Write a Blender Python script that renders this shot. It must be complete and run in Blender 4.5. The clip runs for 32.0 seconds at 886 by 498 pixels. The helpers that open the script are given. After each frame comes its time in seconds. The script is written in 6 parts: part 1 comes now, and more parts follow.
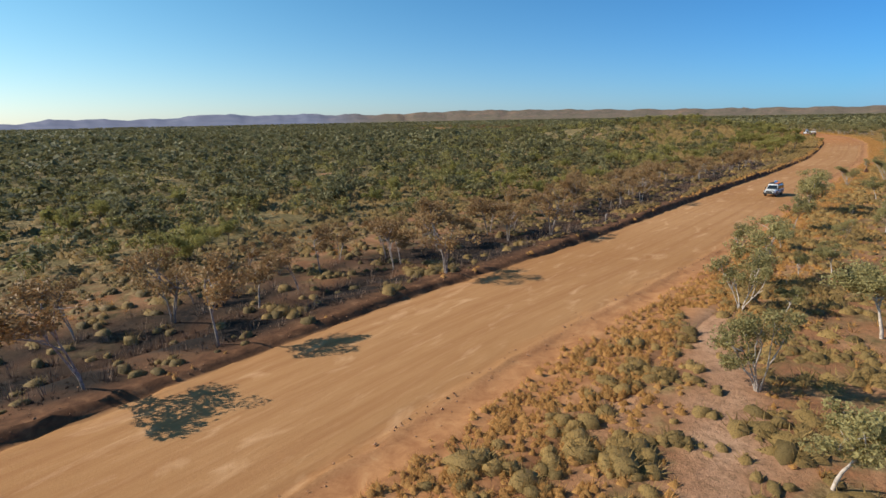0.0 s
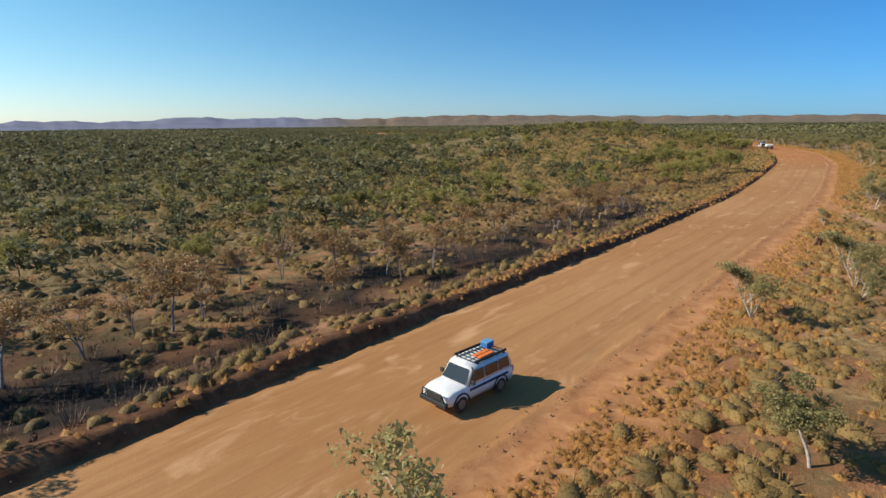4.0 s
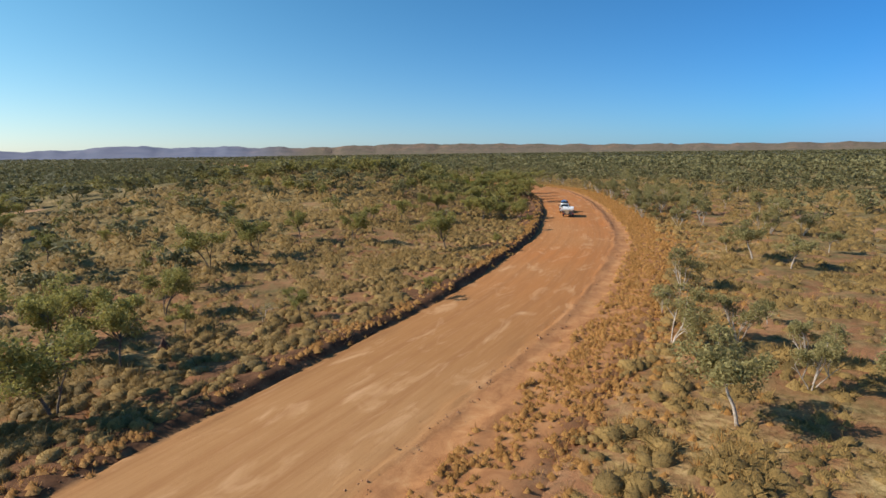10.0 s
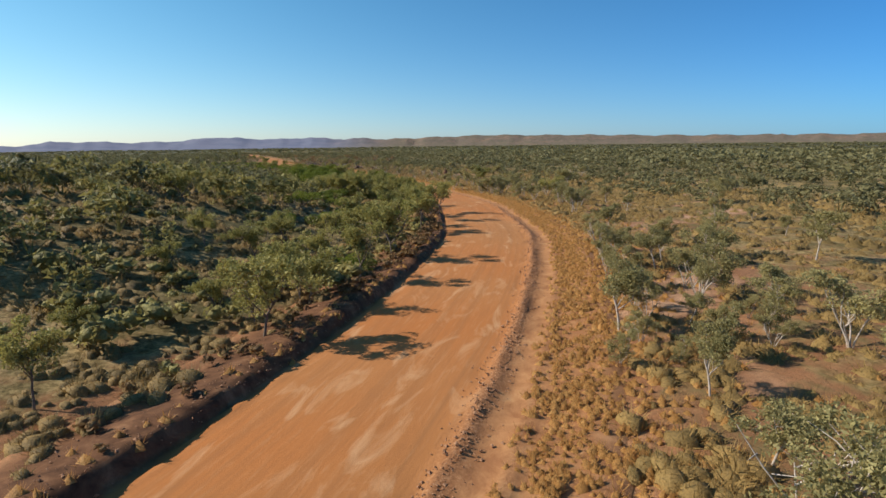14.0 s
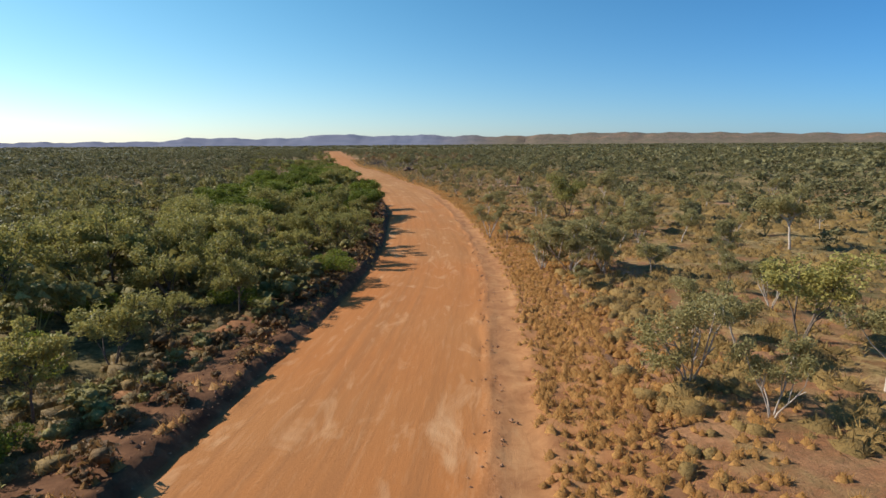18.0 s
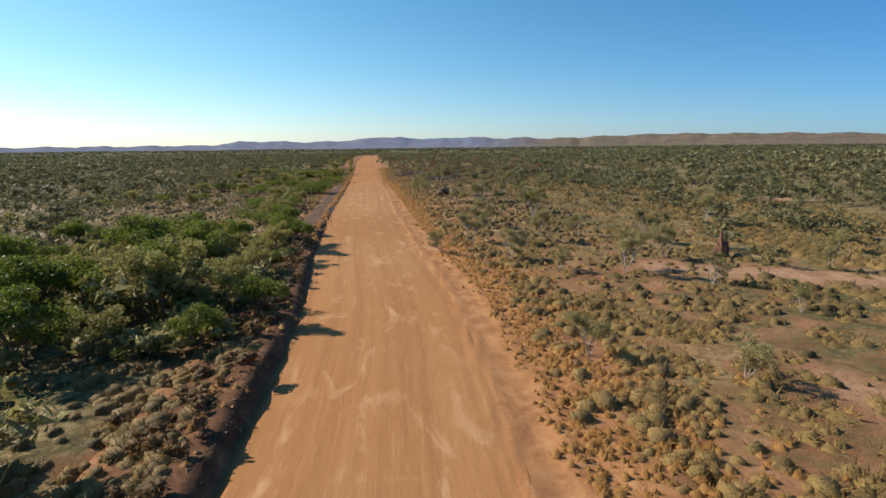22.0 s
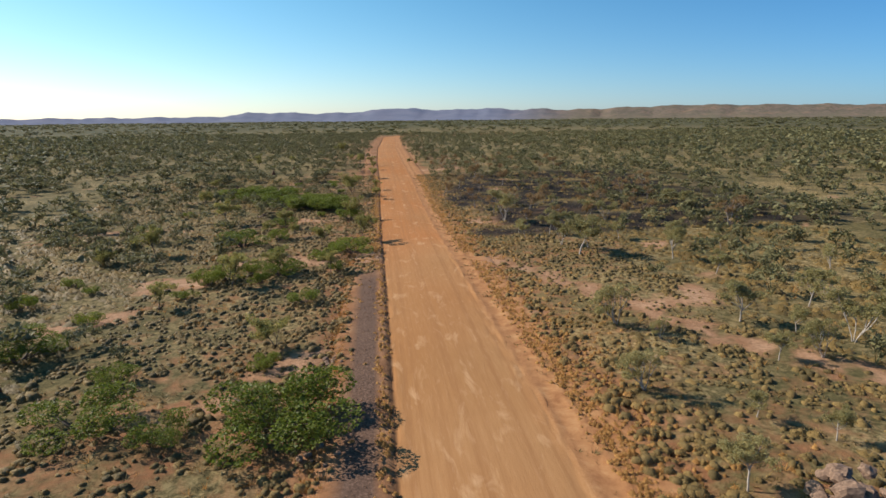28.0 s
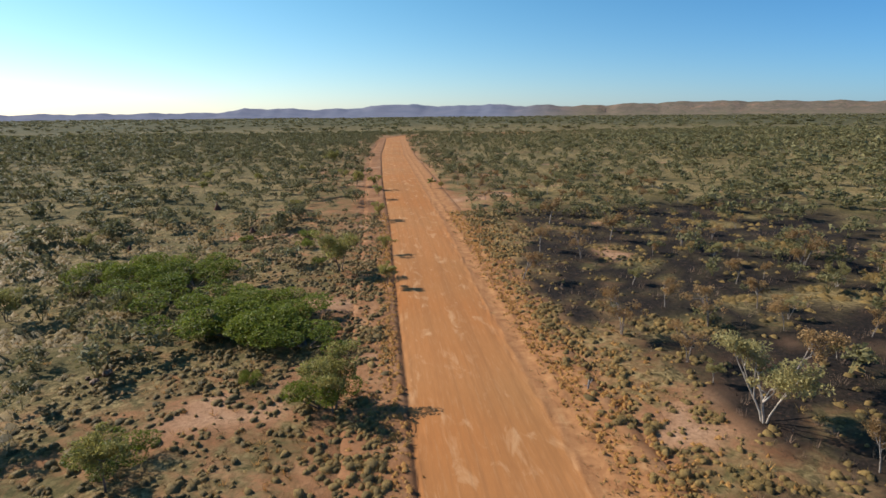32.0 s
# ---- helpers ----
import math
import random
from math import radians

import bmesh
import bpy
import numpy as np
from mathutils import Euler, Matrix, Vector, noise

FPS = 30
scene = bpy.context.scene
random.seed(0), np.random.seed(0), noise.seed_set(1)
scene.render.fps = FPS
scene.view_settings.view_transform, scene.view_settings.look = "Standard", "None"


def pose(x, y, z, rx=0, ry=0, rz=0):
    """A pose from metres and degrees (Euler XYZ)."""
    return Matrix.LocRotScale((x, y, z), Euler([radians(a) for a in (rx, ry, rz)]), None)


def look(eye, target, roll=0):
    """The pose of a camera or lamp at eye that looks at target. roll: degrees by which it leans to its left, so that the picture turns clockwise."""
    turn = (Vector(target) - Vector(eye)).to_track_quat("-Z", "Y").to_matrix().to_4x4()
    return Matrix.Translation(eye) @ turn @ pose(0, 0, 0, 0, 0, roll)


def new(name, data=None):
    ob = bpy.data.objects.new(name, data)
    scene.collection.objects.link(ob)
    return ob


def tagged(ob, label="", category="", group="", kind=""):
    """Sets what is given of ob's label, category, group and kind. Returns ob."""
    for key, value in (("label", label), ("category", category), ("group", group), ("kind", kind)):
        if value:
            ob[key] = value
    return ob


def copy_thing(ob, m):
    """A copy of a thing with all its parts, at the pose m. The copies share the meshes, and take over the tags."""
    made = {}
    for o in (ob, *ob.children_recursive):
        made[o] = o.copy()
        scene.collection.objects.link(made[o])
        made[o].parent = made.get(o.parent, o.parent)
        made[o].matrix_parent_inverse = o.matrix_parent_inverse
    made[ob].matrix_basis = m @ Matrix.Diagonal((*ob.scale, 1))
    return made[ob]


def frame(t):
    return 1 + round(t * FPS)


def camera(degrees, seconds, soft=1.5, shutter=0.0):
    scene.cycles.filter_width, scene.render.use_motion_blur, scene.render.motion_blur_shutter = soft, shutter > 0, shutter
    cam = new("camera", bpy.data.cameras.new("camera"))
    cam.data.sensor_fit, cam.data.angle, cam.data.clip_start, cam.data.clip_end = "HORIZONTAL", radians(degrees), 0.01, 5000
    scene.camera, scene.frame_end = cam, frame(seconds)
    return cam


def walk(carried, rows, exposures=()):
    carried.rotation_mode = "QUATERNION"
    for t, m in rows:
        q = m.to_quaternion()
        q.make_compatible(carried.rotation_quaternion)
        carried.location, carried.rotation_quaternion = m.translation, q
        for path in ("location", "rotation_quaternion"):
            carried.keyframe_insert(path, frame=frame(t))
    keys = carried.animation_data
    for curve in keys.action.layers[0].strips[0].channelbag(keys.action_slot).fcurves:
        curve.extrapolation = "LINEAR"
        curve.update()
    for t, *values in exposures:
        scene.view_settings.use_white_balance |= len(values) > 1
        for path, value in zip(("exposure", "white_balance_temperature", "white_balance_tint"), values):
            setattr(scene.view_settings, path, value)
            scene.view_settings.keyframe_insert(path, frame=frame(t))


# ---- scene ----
cam = camera(76.62, 32.0, 1.5)
PATH = [
    (0, (-0.00, -0.00, 12.94), (24.09, 42.35, 1.69), -1.08),
    (0.5, (11.18, 4.35, 12.67), (35.44, 46.67, 1.70), -0.96),
    (1, (22.06, 8.73, 12.42), (46.38, 51.13, 1.90), -0.84),
    (1.5, (32.88, 13.31, 12.23), (57.13, 55.79, 1.89), -0.61),
    (2, (43.20, 18.09, 12.48), (67.71, 60.37, 1.93), -0.42),
    (2.5, (53.28, 22.35, 12.73), (78.28, 64.35, 2.17), -0.09),
    (3, (63.08, 26.39, 12.72), (88.27, 68.25, 2.07), -0.38),
    (3.5, (72.89, 30.23, 12.55), (98.06, 72.07, 1.78), -0.50),
    (4, (82.97, 33.88, 12.34), (108.02, 75.77, 1.48), -0.58),
    (4.5, (93.60, 37.37, 12.18), (118.54, 79.33, 1.32), -0.82),
    (5, (105.06, 40.72, 12.18), (129.97, 82.73, 1.47), -0.79),
    (5.5, (116.21, 43.81, 12.50), (140.78, 86.00, 1.73), -0.72),
    (6, (127.03, 46.71, 12.95), (151.45, 89.01, 2.24), -0.73),
    (6.5, (138.23, 50.02, 13.24), (162.51, 92.40, 2.56), -0.76),
    (7, (149.08, 53.59, 13.43), (173.52, 95.89, 2.82), -0.93),
    (7.5, (159.82, 57.46, 13.51), (184.76, 99.52, 3.09), -0.93),
    (8, (170.28, 61.34, 13.61), (196.11, 102.95, 3.53), -0.85),
    (8.5, (180.41, 65.19, 13.76), (206.86, 106.47, 3.93), -0.82),
    (9, (190.45, 68.85, 14.14), (217.28, 109.97, 4.66), -0.98),
    (9.5, (200.02, 72.76, 14.57), (227.48, 113.50, 5.29), -0.91),
    (10, (209.18, 77.01, 14.48), (237.38, 117.41, 5.96), -0.72),
    (10.5, (219.31, 80.87, 14.91), (247.14, 121.51, 6.29), -0.71),
    (11, (232.53, 88.06, 14.99), (259.26, 129.30, 5.77), -0.85),
    (11.5, (245.71, 95.90, 14.44), (270.65, 138.21, 5.07), -0.92),
    (12, (259.49, 106.31, 14.00), (282.25, 149.59, 3.54), -0.75),
    (12.5, (269.72, 115.55, 13.80), (291.42, 159.11, 2.33), -0.36),
    (13, (278.29, 123.56, 13.41), (300.50, 167.16, 3.10), -0.23),
    (13.5, (286.77, 131.11, 13.68), (309.07, 174.88, 4.32), -0.43),
    (14, (295.22, 139.18, 14.23), (316.82, 183.33, 5.06), -0.67),
    (14.5, (303.68, 147.89, 13.64), (324.35, 192.58, 4.95), -0.30),
    (15, (311.50, 157.27, 13.09), (331.05, 202.48, 4.51), -0.43),
    (15.5, (318.77, 167.27, 12.60), (337.12, 212.96, 3.90), -0.50),
    (16, (325.62, 177.81, 12.21), (342.78, 223.92, 3.30), -0.52),
    (16.5, (332.17, 188.84, 11.95), (348.23, 235.31, 2.87), -0.54),
    (17, (338.51, 200.30, 11.88), (353.66, 247.07, 2.78), -0.45),
    (17.5, (344.32, 212.73, 12.24), (358.63, 259.66, 2.59), -0.38),
    (18, (349.54, 224.16, 12.42), (362.12, 271.65, 3.14), -0.34),
    (18.5, (353.93, 236.14, 13.02), (365.55, 283.81, 3.40), -0.37),
    (19, (357.54, 247.91, 13.11), (367.92, 295.98, 4.04), -0.40),
    (19.5, (360.70, 260.53, 12.75), (370.99, 308.83, 4.90), -0.52),
    (20, (363.69, 275.14, 12.70), (373.86, 323.41, 4.51), -0.46),
    (20.5, (366.11, 287.89, 12.84), (376.62, 336.01, 4.25), -0.50),
    (21, (368.42, 300.23, 13.11), (379.20, 348.13, 3.65), -0.54),
    (21.5, (370.67, 311.25, 13.04), (381.39, 358.83, 2.02), -0.59),
    (22, (372.52, 321.32, 12.93), (380.89, 369.78, 3.89), -0.59),
    (22.5, (372.80, 330.66, 12.94), (378.85, 379.80, 5.95), -0.47),
    (23, (372.21, 340.54, 13.22), (376.35, 389.76, 5.47), -0.36),
    (23.5, (370.68, 351.11, 14.30), (377.02, 400.01, 5.97), -0.55),
    (24, (369.84, 362.27, 15.51), (377.80, 410.76, 6.24), -0.57),
    (24.5, (370.45, 372.37, 16.24), (377.40, 420.89, 6.35), -0.49),
    (25, (370.35, 381.68, 16.67), (377.20, 430.24, 6.90), -0.38),
    (25.5, (370.19, 389.85, 17.62), (377.07, 438.41, 7.86), -0.43),
    (26, (370.17, 398.06, 18.69), (377.10, 446.57, 8.76), -0.49),
    (26.5, (370.20, 406.53, 19.81), (377.22, 454.97, 9.59), -0.50),
    (27, (370.23, 415.51, 20.93), (377.34, 463.85, 10.32), -0.51),
    (27.5, (370.19, 425.23, 21.98), (377.40, 473.46, 10.93), -0.53),
    (28, (370.03, 435.93, 22.92), (377.32, 484.04, 11.40), -0.55),
    (28.5, (370.10, 446.94, 23.39), (377.46, 494.96, 11.58), -0.48),
    (29, (370.30, 458.23, 23.85), (377.66, 506.12, 11.51), -0.47),
    (29.5, (370.58, 469.64, 24.22), (377.89, 517.42, 11.43), -0.49),
    (30, (370.83, 481.54, 24.18), (378.14, 529.26, 11.17), -0.55),
    (30.5, (371.05, 492.84, 24.00), (378.37, 540.54, 10.94), -0.60),
    (31, (371.12, 503.64, 23.98), (378.49, 551.41, 11.18), -0.60),
    (31.5, (371.43, 513.86, 24.05), (378.74, 561.71, 11.50), -0.57),
    (32, (371.71, 524.78, 23.81), (379.00, 572.80, 11.98), -0.48),
]
walk(cam, [(t, look(eye, target, roll)) for t, eye, target, roll in PATH])

# ---- sky, sun, exposure ----
SUN_ELEV, SUN_AZ = 34.5, -60.0  # degrees; azimuth clockwise from +y
world = bpy.data.worlds.new("outback_sky")
scene.world = world
world.use_nodes = True
wn = world.node_tree.nodes
sky = wn.new("ShaderNodeTexSky")
sky.sky_type = "NISHITA"
sky.sun_disc = False
sky.sun_elevation, sky.sun_rotation = radians(SUN_ELEV), radians(SUN_AZ)
sky.altitude, sky.air_density, sky.dust_density, sky.ozone_density = 300, 1.0, 0.3, 2.0
wl = world.node_tree.links
bands = wn.new("ShaderNodeSeparateColor")
wl.new(sky.outputs[0], bands.inputs[0])
clear = wn.new("ShaderNodeCombineColor")  # a dry, deep blue sky


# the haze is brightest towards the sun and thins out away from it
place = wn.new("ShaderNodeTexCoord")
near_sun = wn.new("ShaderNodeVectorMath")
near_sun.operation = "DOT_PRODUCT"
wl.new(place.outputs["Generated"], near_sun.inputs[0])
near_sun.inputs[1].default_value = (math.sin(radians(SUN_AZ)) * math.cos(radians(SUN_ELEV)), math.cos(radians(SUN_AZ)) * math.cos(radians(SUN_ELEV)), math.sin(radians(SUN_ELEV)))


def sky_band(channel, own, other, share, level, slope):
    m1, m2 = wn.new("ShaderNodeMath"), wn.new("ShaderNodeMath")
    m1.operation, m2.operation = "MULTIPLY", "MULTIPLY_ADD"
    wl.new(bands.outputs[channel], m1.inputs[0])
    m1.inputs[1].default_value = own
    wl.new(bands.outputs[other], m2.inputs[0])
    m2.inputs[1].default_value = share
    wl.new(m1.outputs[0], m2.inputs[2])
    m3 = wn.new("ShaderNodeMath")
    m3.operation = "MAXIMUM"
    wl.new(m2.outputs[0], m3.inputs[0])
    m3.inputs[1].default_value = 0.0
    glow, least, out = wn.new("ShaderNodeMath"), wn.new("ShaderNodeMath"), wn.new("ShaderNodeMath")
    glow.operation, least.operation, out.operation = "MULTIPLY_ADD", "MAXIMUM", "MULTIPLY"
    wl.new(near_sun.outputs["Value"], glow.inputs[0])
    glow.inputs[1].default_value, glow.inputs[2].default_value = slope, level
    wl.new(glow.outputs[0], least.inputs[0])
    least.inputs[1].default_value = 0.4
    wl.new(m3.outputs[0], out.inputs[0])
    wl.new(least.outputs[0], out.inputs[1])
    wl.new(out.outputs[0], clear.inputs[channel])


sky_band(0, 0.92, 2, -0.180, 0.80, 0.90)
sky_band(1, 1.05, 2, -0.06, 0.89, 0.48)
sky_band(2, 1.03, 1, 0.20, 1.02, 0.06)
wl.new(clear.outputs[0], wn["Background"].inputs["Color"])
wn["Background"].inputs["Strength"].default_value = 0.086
sun_data = bpy.data.lights.new("sun", "SUN")
sun_data.energy, sun_data.angle, sun_data.color = 5.0, radians(0.53), (1.0, 0.92, 0.80)
sun_lamp = new("sun", sun_data)
sun_dir = Vector((math.sin(radians(SUN_AZ)) * math.cos(radians(SUN_ELEV)), math.cos(radians(SUN_AZ)) * math.cos(radians(SUN_ELEV)), math.sin(radians(SUN_ELEV))))
sun_lamp.matrix_world = look(sun_dir * 100, (0, 0, 0))
scene.view_settings.exposure = 0.33

# ---- plan: the road's centre line (x, y), its height and half width ----
RX = [-700, -300, -60, 20, 48.3, 90.5, 141.8, 179, 208.5, 243, 269.3, 288.5, 307, 319, 331, 349, 359.5, 364, 371.3, 375, 374.8, 375.7, 377.7, 379, 380.5, 382, 384, 386, 391, 398, 405, 424, 500, 640]
RY = [-247, -92, 1.3, 32.5, 40.8, 56, 73, 86, 98.5, 114, 130.5, 148, 167.5, 182, 199, 238, 268.5, 285, 322, 362, 385, 425, 470, 508, 556, 595, 640, 715, 830, 930, 1040, 1105, 1160, 1200]
RZ = [-1, -1, -1, -1, -1.05, -0.95, -0.6, -0.3, 0.3, 1.3, 2.1, 2.5, 2.8, 2.9, 3, 2.2, 1, 0.5, 0.4, 0.7, 0.8, 0.9, 0.7, 0, -0.9, -1.05, 0, 1.9, 2, 2, 1.6, 1, 0, 0]
RW = [6.3, 6.3, 6.3, 6.3, 6.2, 6, 5.6, 5.6, 5.5, 5.5, 5.4, 5.1, 5.1, 5, 5, 5, 5, 5, 5.2, 5.8, 5.9, 5.8, 5.6, 5.5, 5.5, 5.6, 5.6, 5.6, 5.6, 5.6, 5.6, 5.6, 5.6, 5.6]


def dense_line(step=1.0):
    """Centre line as an even polyline: position, arc length, left normal, height, half width."""
    p = np.array([RX, RY, RZ, RW], float).T
    k = np.r_[0, np.cumsum(np.hypot(np.diff(p[:, 0]), np.diff(p[:, 1])))]
    fine = np.arange(0, k[-1], step)
    q = np.stack([np.interp(fine, k, p[:, i]) for i in range(4)], 1)
    w = np.hanning(29)
    w /= w.sum()
    for i in range(4):
        q[:, i] = np.convolve(np.pad(q[:, i], 14, "reflect", reflect_type="odd"), w, "valid")
    tan = np.gradient(q[:, :2], axis=0)
    tan /= np.linalg.norm(tan, axis=1)[:, None]
    return q, fine, np.stack([-tan[:, 1], tan[:, 0]], 1), tan


LINE, ARC, LEFT, ALONG = dense_line()


def road_frame(x, y):
    """For arrays of places: index of the nearest point of the line, and the offset to the right of it."""
    x, y = np.atleast_1d(np.asarray(x, float)), np.atleast_1d(np.asarray(y, float))
    coarse = LINE[::6, :2]
    idx = np.zeros(len(x), int)
    for a in range(0, len(x), 20000):
        b = slice(a, a + 20000)
        dx = x[b, None] - coarse[None, :, 0]
        dy = y[b, None] - coarse[None, :, 1]
        idx[b] = (dx * dx + dy * dy).argmin(1) * 6
    best, bd = idx.copy(), np.full(len(x), 1e18)
    for o in range(-4, 5):
        j = np.clip(idx + o, 0, len(LINE) - 1)
        d2 = (x - LINE[j, 0]) ** 2 + (y - LINE[j, 1]) ** 2
        m = d2 < bd
        best[m], bd[m] = j[m], d2[m]
    off = -((x - LINE[best, 0]) * LEFT[best, 0] + (y - LINE[best, 1]) * LEFT[best, 1])
    return best, np.where(off >= 0, 1, -1) * np.sqrt(bd), off


def wob(x, y, scale, seed):
    """Smooth pseudo-noise in about -1..1."""
    r = np.random.RandomState(seed)
    v = 0
    for i in range(5):
        a, ph = r.uniform(0, 6.28), r.uniform(0, 6.28, 2)
        k = 6.28 / scale * (0.6 + 0.35 * i)
        u, w = x * np.cos(a) + y * np.sin(a), -x * np.sin(a) + y * np.cos(a)
        v = v + np.sin(k * u + ph[0] + 0.8 * np.sin(0.7 * k * w + ph[1])) / (1 + 0.4 * i)
    return v / 2.6


def sstep(a, b, v):
    t = np.clip((v - a) / (b - a), 0, 1)
    return t * t * (3 - 2 * t)


def land(x, y):
    """Height of the open ground, with no road works."""
    x, y = np.atleast_1d(np.asarray(x, float)), np.atleast_1d(np.asarray(y, float))
    i, d, _ = road_frame(x, y)
    z = LINE[i, 2] * np.exp(-(d / 170) ** 2)
    left = sstep(8, 45, -d)
    z = z + left * 7.0 * np.exp(-((x - 271) / 85) ** 2 - ((y - 218) / 65) ** 2)
    far = sstep(60, 400, np.abs(d))
    z = z + far * 2.2 * wob(x, y, 420, 3) + sstep(9, 30, np.abs(d)) * 0.25 * wob(x, y, 38, 4)
    return z


def windrow(i):
    """How high the grader's windrow stands along the right edge, 0..1."""
    bend = sstep(262, 285, LINE[i, 0]) * (1 - sstep(205, 250, LINE[i, 1]))
    return 0.30 + 0.70 * bend


def shoulder_at(y, e):
    """The gravel shoulder along the left edge of the straight, 0..1; e: metres beyond the edge."""
    return sstep(385, 402, y) * (1 - sstep(512, 526, y)) * sstep(1.1, 1.5, e) * (1 - sstep(3.4, 4.4, e))


def strip_profile(i, u):
    """Height over the land across the road. u: metres right of the road's edge line when positive beyond +hw, as offset from the centre."""
    hw = LINE[i, 3]
    s = ARC[i]
    z = 0.10 * (1 - np.clip(np.abs(u) / hw, 0, 1) ** 2) - 0.05
    bank = (0.55 + 0.2 * np.sin(s * 0.031) + 0.12 * np.sin(s * 0.23)) * (1 - 0.72 * sstep(405, 450, LINE[i, 1]))
    e = -u - hw
    z = np.where(e > 0, -0.10 + (bank + 0.1) * sstep(0.1, 0.9, e) - (bank - 0.12) * sstep(1.6, 5.5, e), z)
    r = u - hw
    ridge = (0.24 + 0.06 * np.sin(s * 0.4) + 0.05 * np.sin(s * 1.3)) * windrow(i)
    z = np.where(r > -0.5, np.maximum(z, -0.05) + ridge * np.exp(-((r - 0.4) / 0.5) ** 2) + 0.10 * np.exp(-((r - 2.6) / 0.35) ** 2), z)
    return z


def ground_z(x, y):
    """Height of the finished surface, road works included."""
    x, y = np.atleast_1d(np.asarray(x, float)), np.atleast_1d(np.asarray(y, float))
    i, d, _ = road_frame(x, y)
    hw = LINE[i, 3]
    inside = (d > -hw - 5.5) & (d < hw + 7.5)
    return land(x, y) + np.where(inside, strip_profile(i, d), 0)


def burnt_at(x, y):
    """How far the ground is burnt black, 0..1."""
    i, d, _ = road_frame(x, y)
    n = 0.5 + 0.5 * wob(x, y, 17, 11) + 0.25 * wob(x, y, 6, 12)
    a = sstep(-45, -20, x) * (1 - sstep(152, 168, x)) * sstep(7.2 + 0.8 * sstep(75, 90, x), 8.4 + 1.2 * sstep(75, 90, x), -d) * (1 - sstep(18, 25, -d)) * (y < 140)
    near = 11.0 + 9.0 * sstep(551, 558, y) * (1 - 0.85 * sstep(572, 588, y)) + 9.0 * sstep(602, 640, y) + 2.0 * wob(x, y, 11, 23)
    b = sstep(541, 547, y + 3 * wob(x, y, 25, 20)) * (1 - sstep(640, 665, y - 0.15 * d)) * sstep(0, 3, d - near) * (1 - sstep(85, 125, d))
    b = b * sstep(0.20, 0.34, 0.5 + 0.5 * wob(0.55 * x, y, 15, 13) + 0.3 * wob(0.6 * x, y, 6, 14))
    ragged = sstep(0.22, 0.5, 0.5 + 0.5 * wob(x, y, 6.5, 18) + 0.25 * wob(x, y, 3, 19))
    return np.clip(a * sstep(0.0, 0.35, n) * (0.7 + 0.3 * ragged) + b * (0.75 + 0.25 * ragged), 0, 1)


TRACKS = [([(181, 79.5), (176, 75.9), (169.8, 70.1), (165.7, 66.5), (156, 58)], 1.0), ([(403, 372), (416, 365), (430, 359)], 2.4), ([(35, 23.5), (26, 16), (17, 10), (-10, -14)], 1.5), ([(384.5, 531), (394.3, 519.7), (400.8, 502.4), (405.6, 488), (410.5, 480.4), (414.5, 474.3), (440, 455)], 1.3)]


def track_at(x, y):
    """Bare wheel tracks that leave the road, 0..1."""
    v = np.zeros(len(x))
    for line, half in TRACKS:
        for (ax, ay), (bx, by) in zip(line[:-1], line[1:]):
            q = np.clip(((x - ax) * (bx - ax) + (y - ay) * (by - ay)) / ((bx - ax) ** 2 + (by - ay) ** 2), 0, 1)
            v = np.maximum(v, 1 - sstep(half * 0.6, half * 1.5, np.hypot(x - ax - q * (bx - ax), y - ay - q * (by - ay))))
    return v


def bare_at(x, y):
    """Open sandy patches between the hummocks, 0..1."""
    i, d, _ = road_frame(x, y)
    n = 0.5 + 0.5 * wob(x, y, 27, 15) + 0.22 * wob(x, y, 8, 16)
    left = (d < 0) * sstep(425, 450, y) * (1 - sstep(560, 620, y))
    right = (d > 0)
    lim = 0.88 - 0.13 * left - 0.07 * right
    return np.maximum(sstep(0, 0.14, n - lim), track_at(x, y))


def dry_at(x, y):
    """Where the grass is straw-coloured rather than olive, 0..1."""
    i, d, _ = road_frame(x, y)
    hill = np.exp(-((x - 226) / 72) ** 2 - ((y - 138) / 62) ** 2) * (d < 0)
    bend = np.exp(-((np.abs(d) - 6) / 34) ** 2) * sstep(170, 230, x) * (1 - sstep(300, 400, y)) * (d > 0)
    verge = np.exp(-((d - 12) / 8.0) ** 2) * (0.5 + 0.4 * (1 - sstep(150, 220, x)) + 0.3 * sstep(120, 200, y) * (1 - sstep(330, 460, y)))
    plain = sstep(20, 60, d) * sstep(0, 60, y) * (0.6 - 0.42 * sstep(300, 420, y))
    return np.clip(np.maximum.reduce([hill, bend, verge, plain]) + 0.22 * wob(x, y, 33, 17), 0, 1)


# ---- node helpers and materials ----
def material(name):
    m = bpy.data.materials.new(name)
    m.use_nodes = True
    return m, m.node_tree.nodes, m.node_tree.links, m.node_tree.nodes["Principled BSDF"]


def ramp(nodes, links, fac, stops):
    r = nodes.new("ShaderNodeValToRGB")
    while len(r.color_ramp.elements) < len(stops):
        r.color_ramp.elements.new(0.5)
    for e, (p, c) in zip(r.color_ramp.elements, stops):
        e.position, e.color = p, (*c, 1) if len(c) == 3 else c
    links.new(fac, r.inputs[0])
    return r.outputs[0]


def grey(v):
    return (v, v, v)


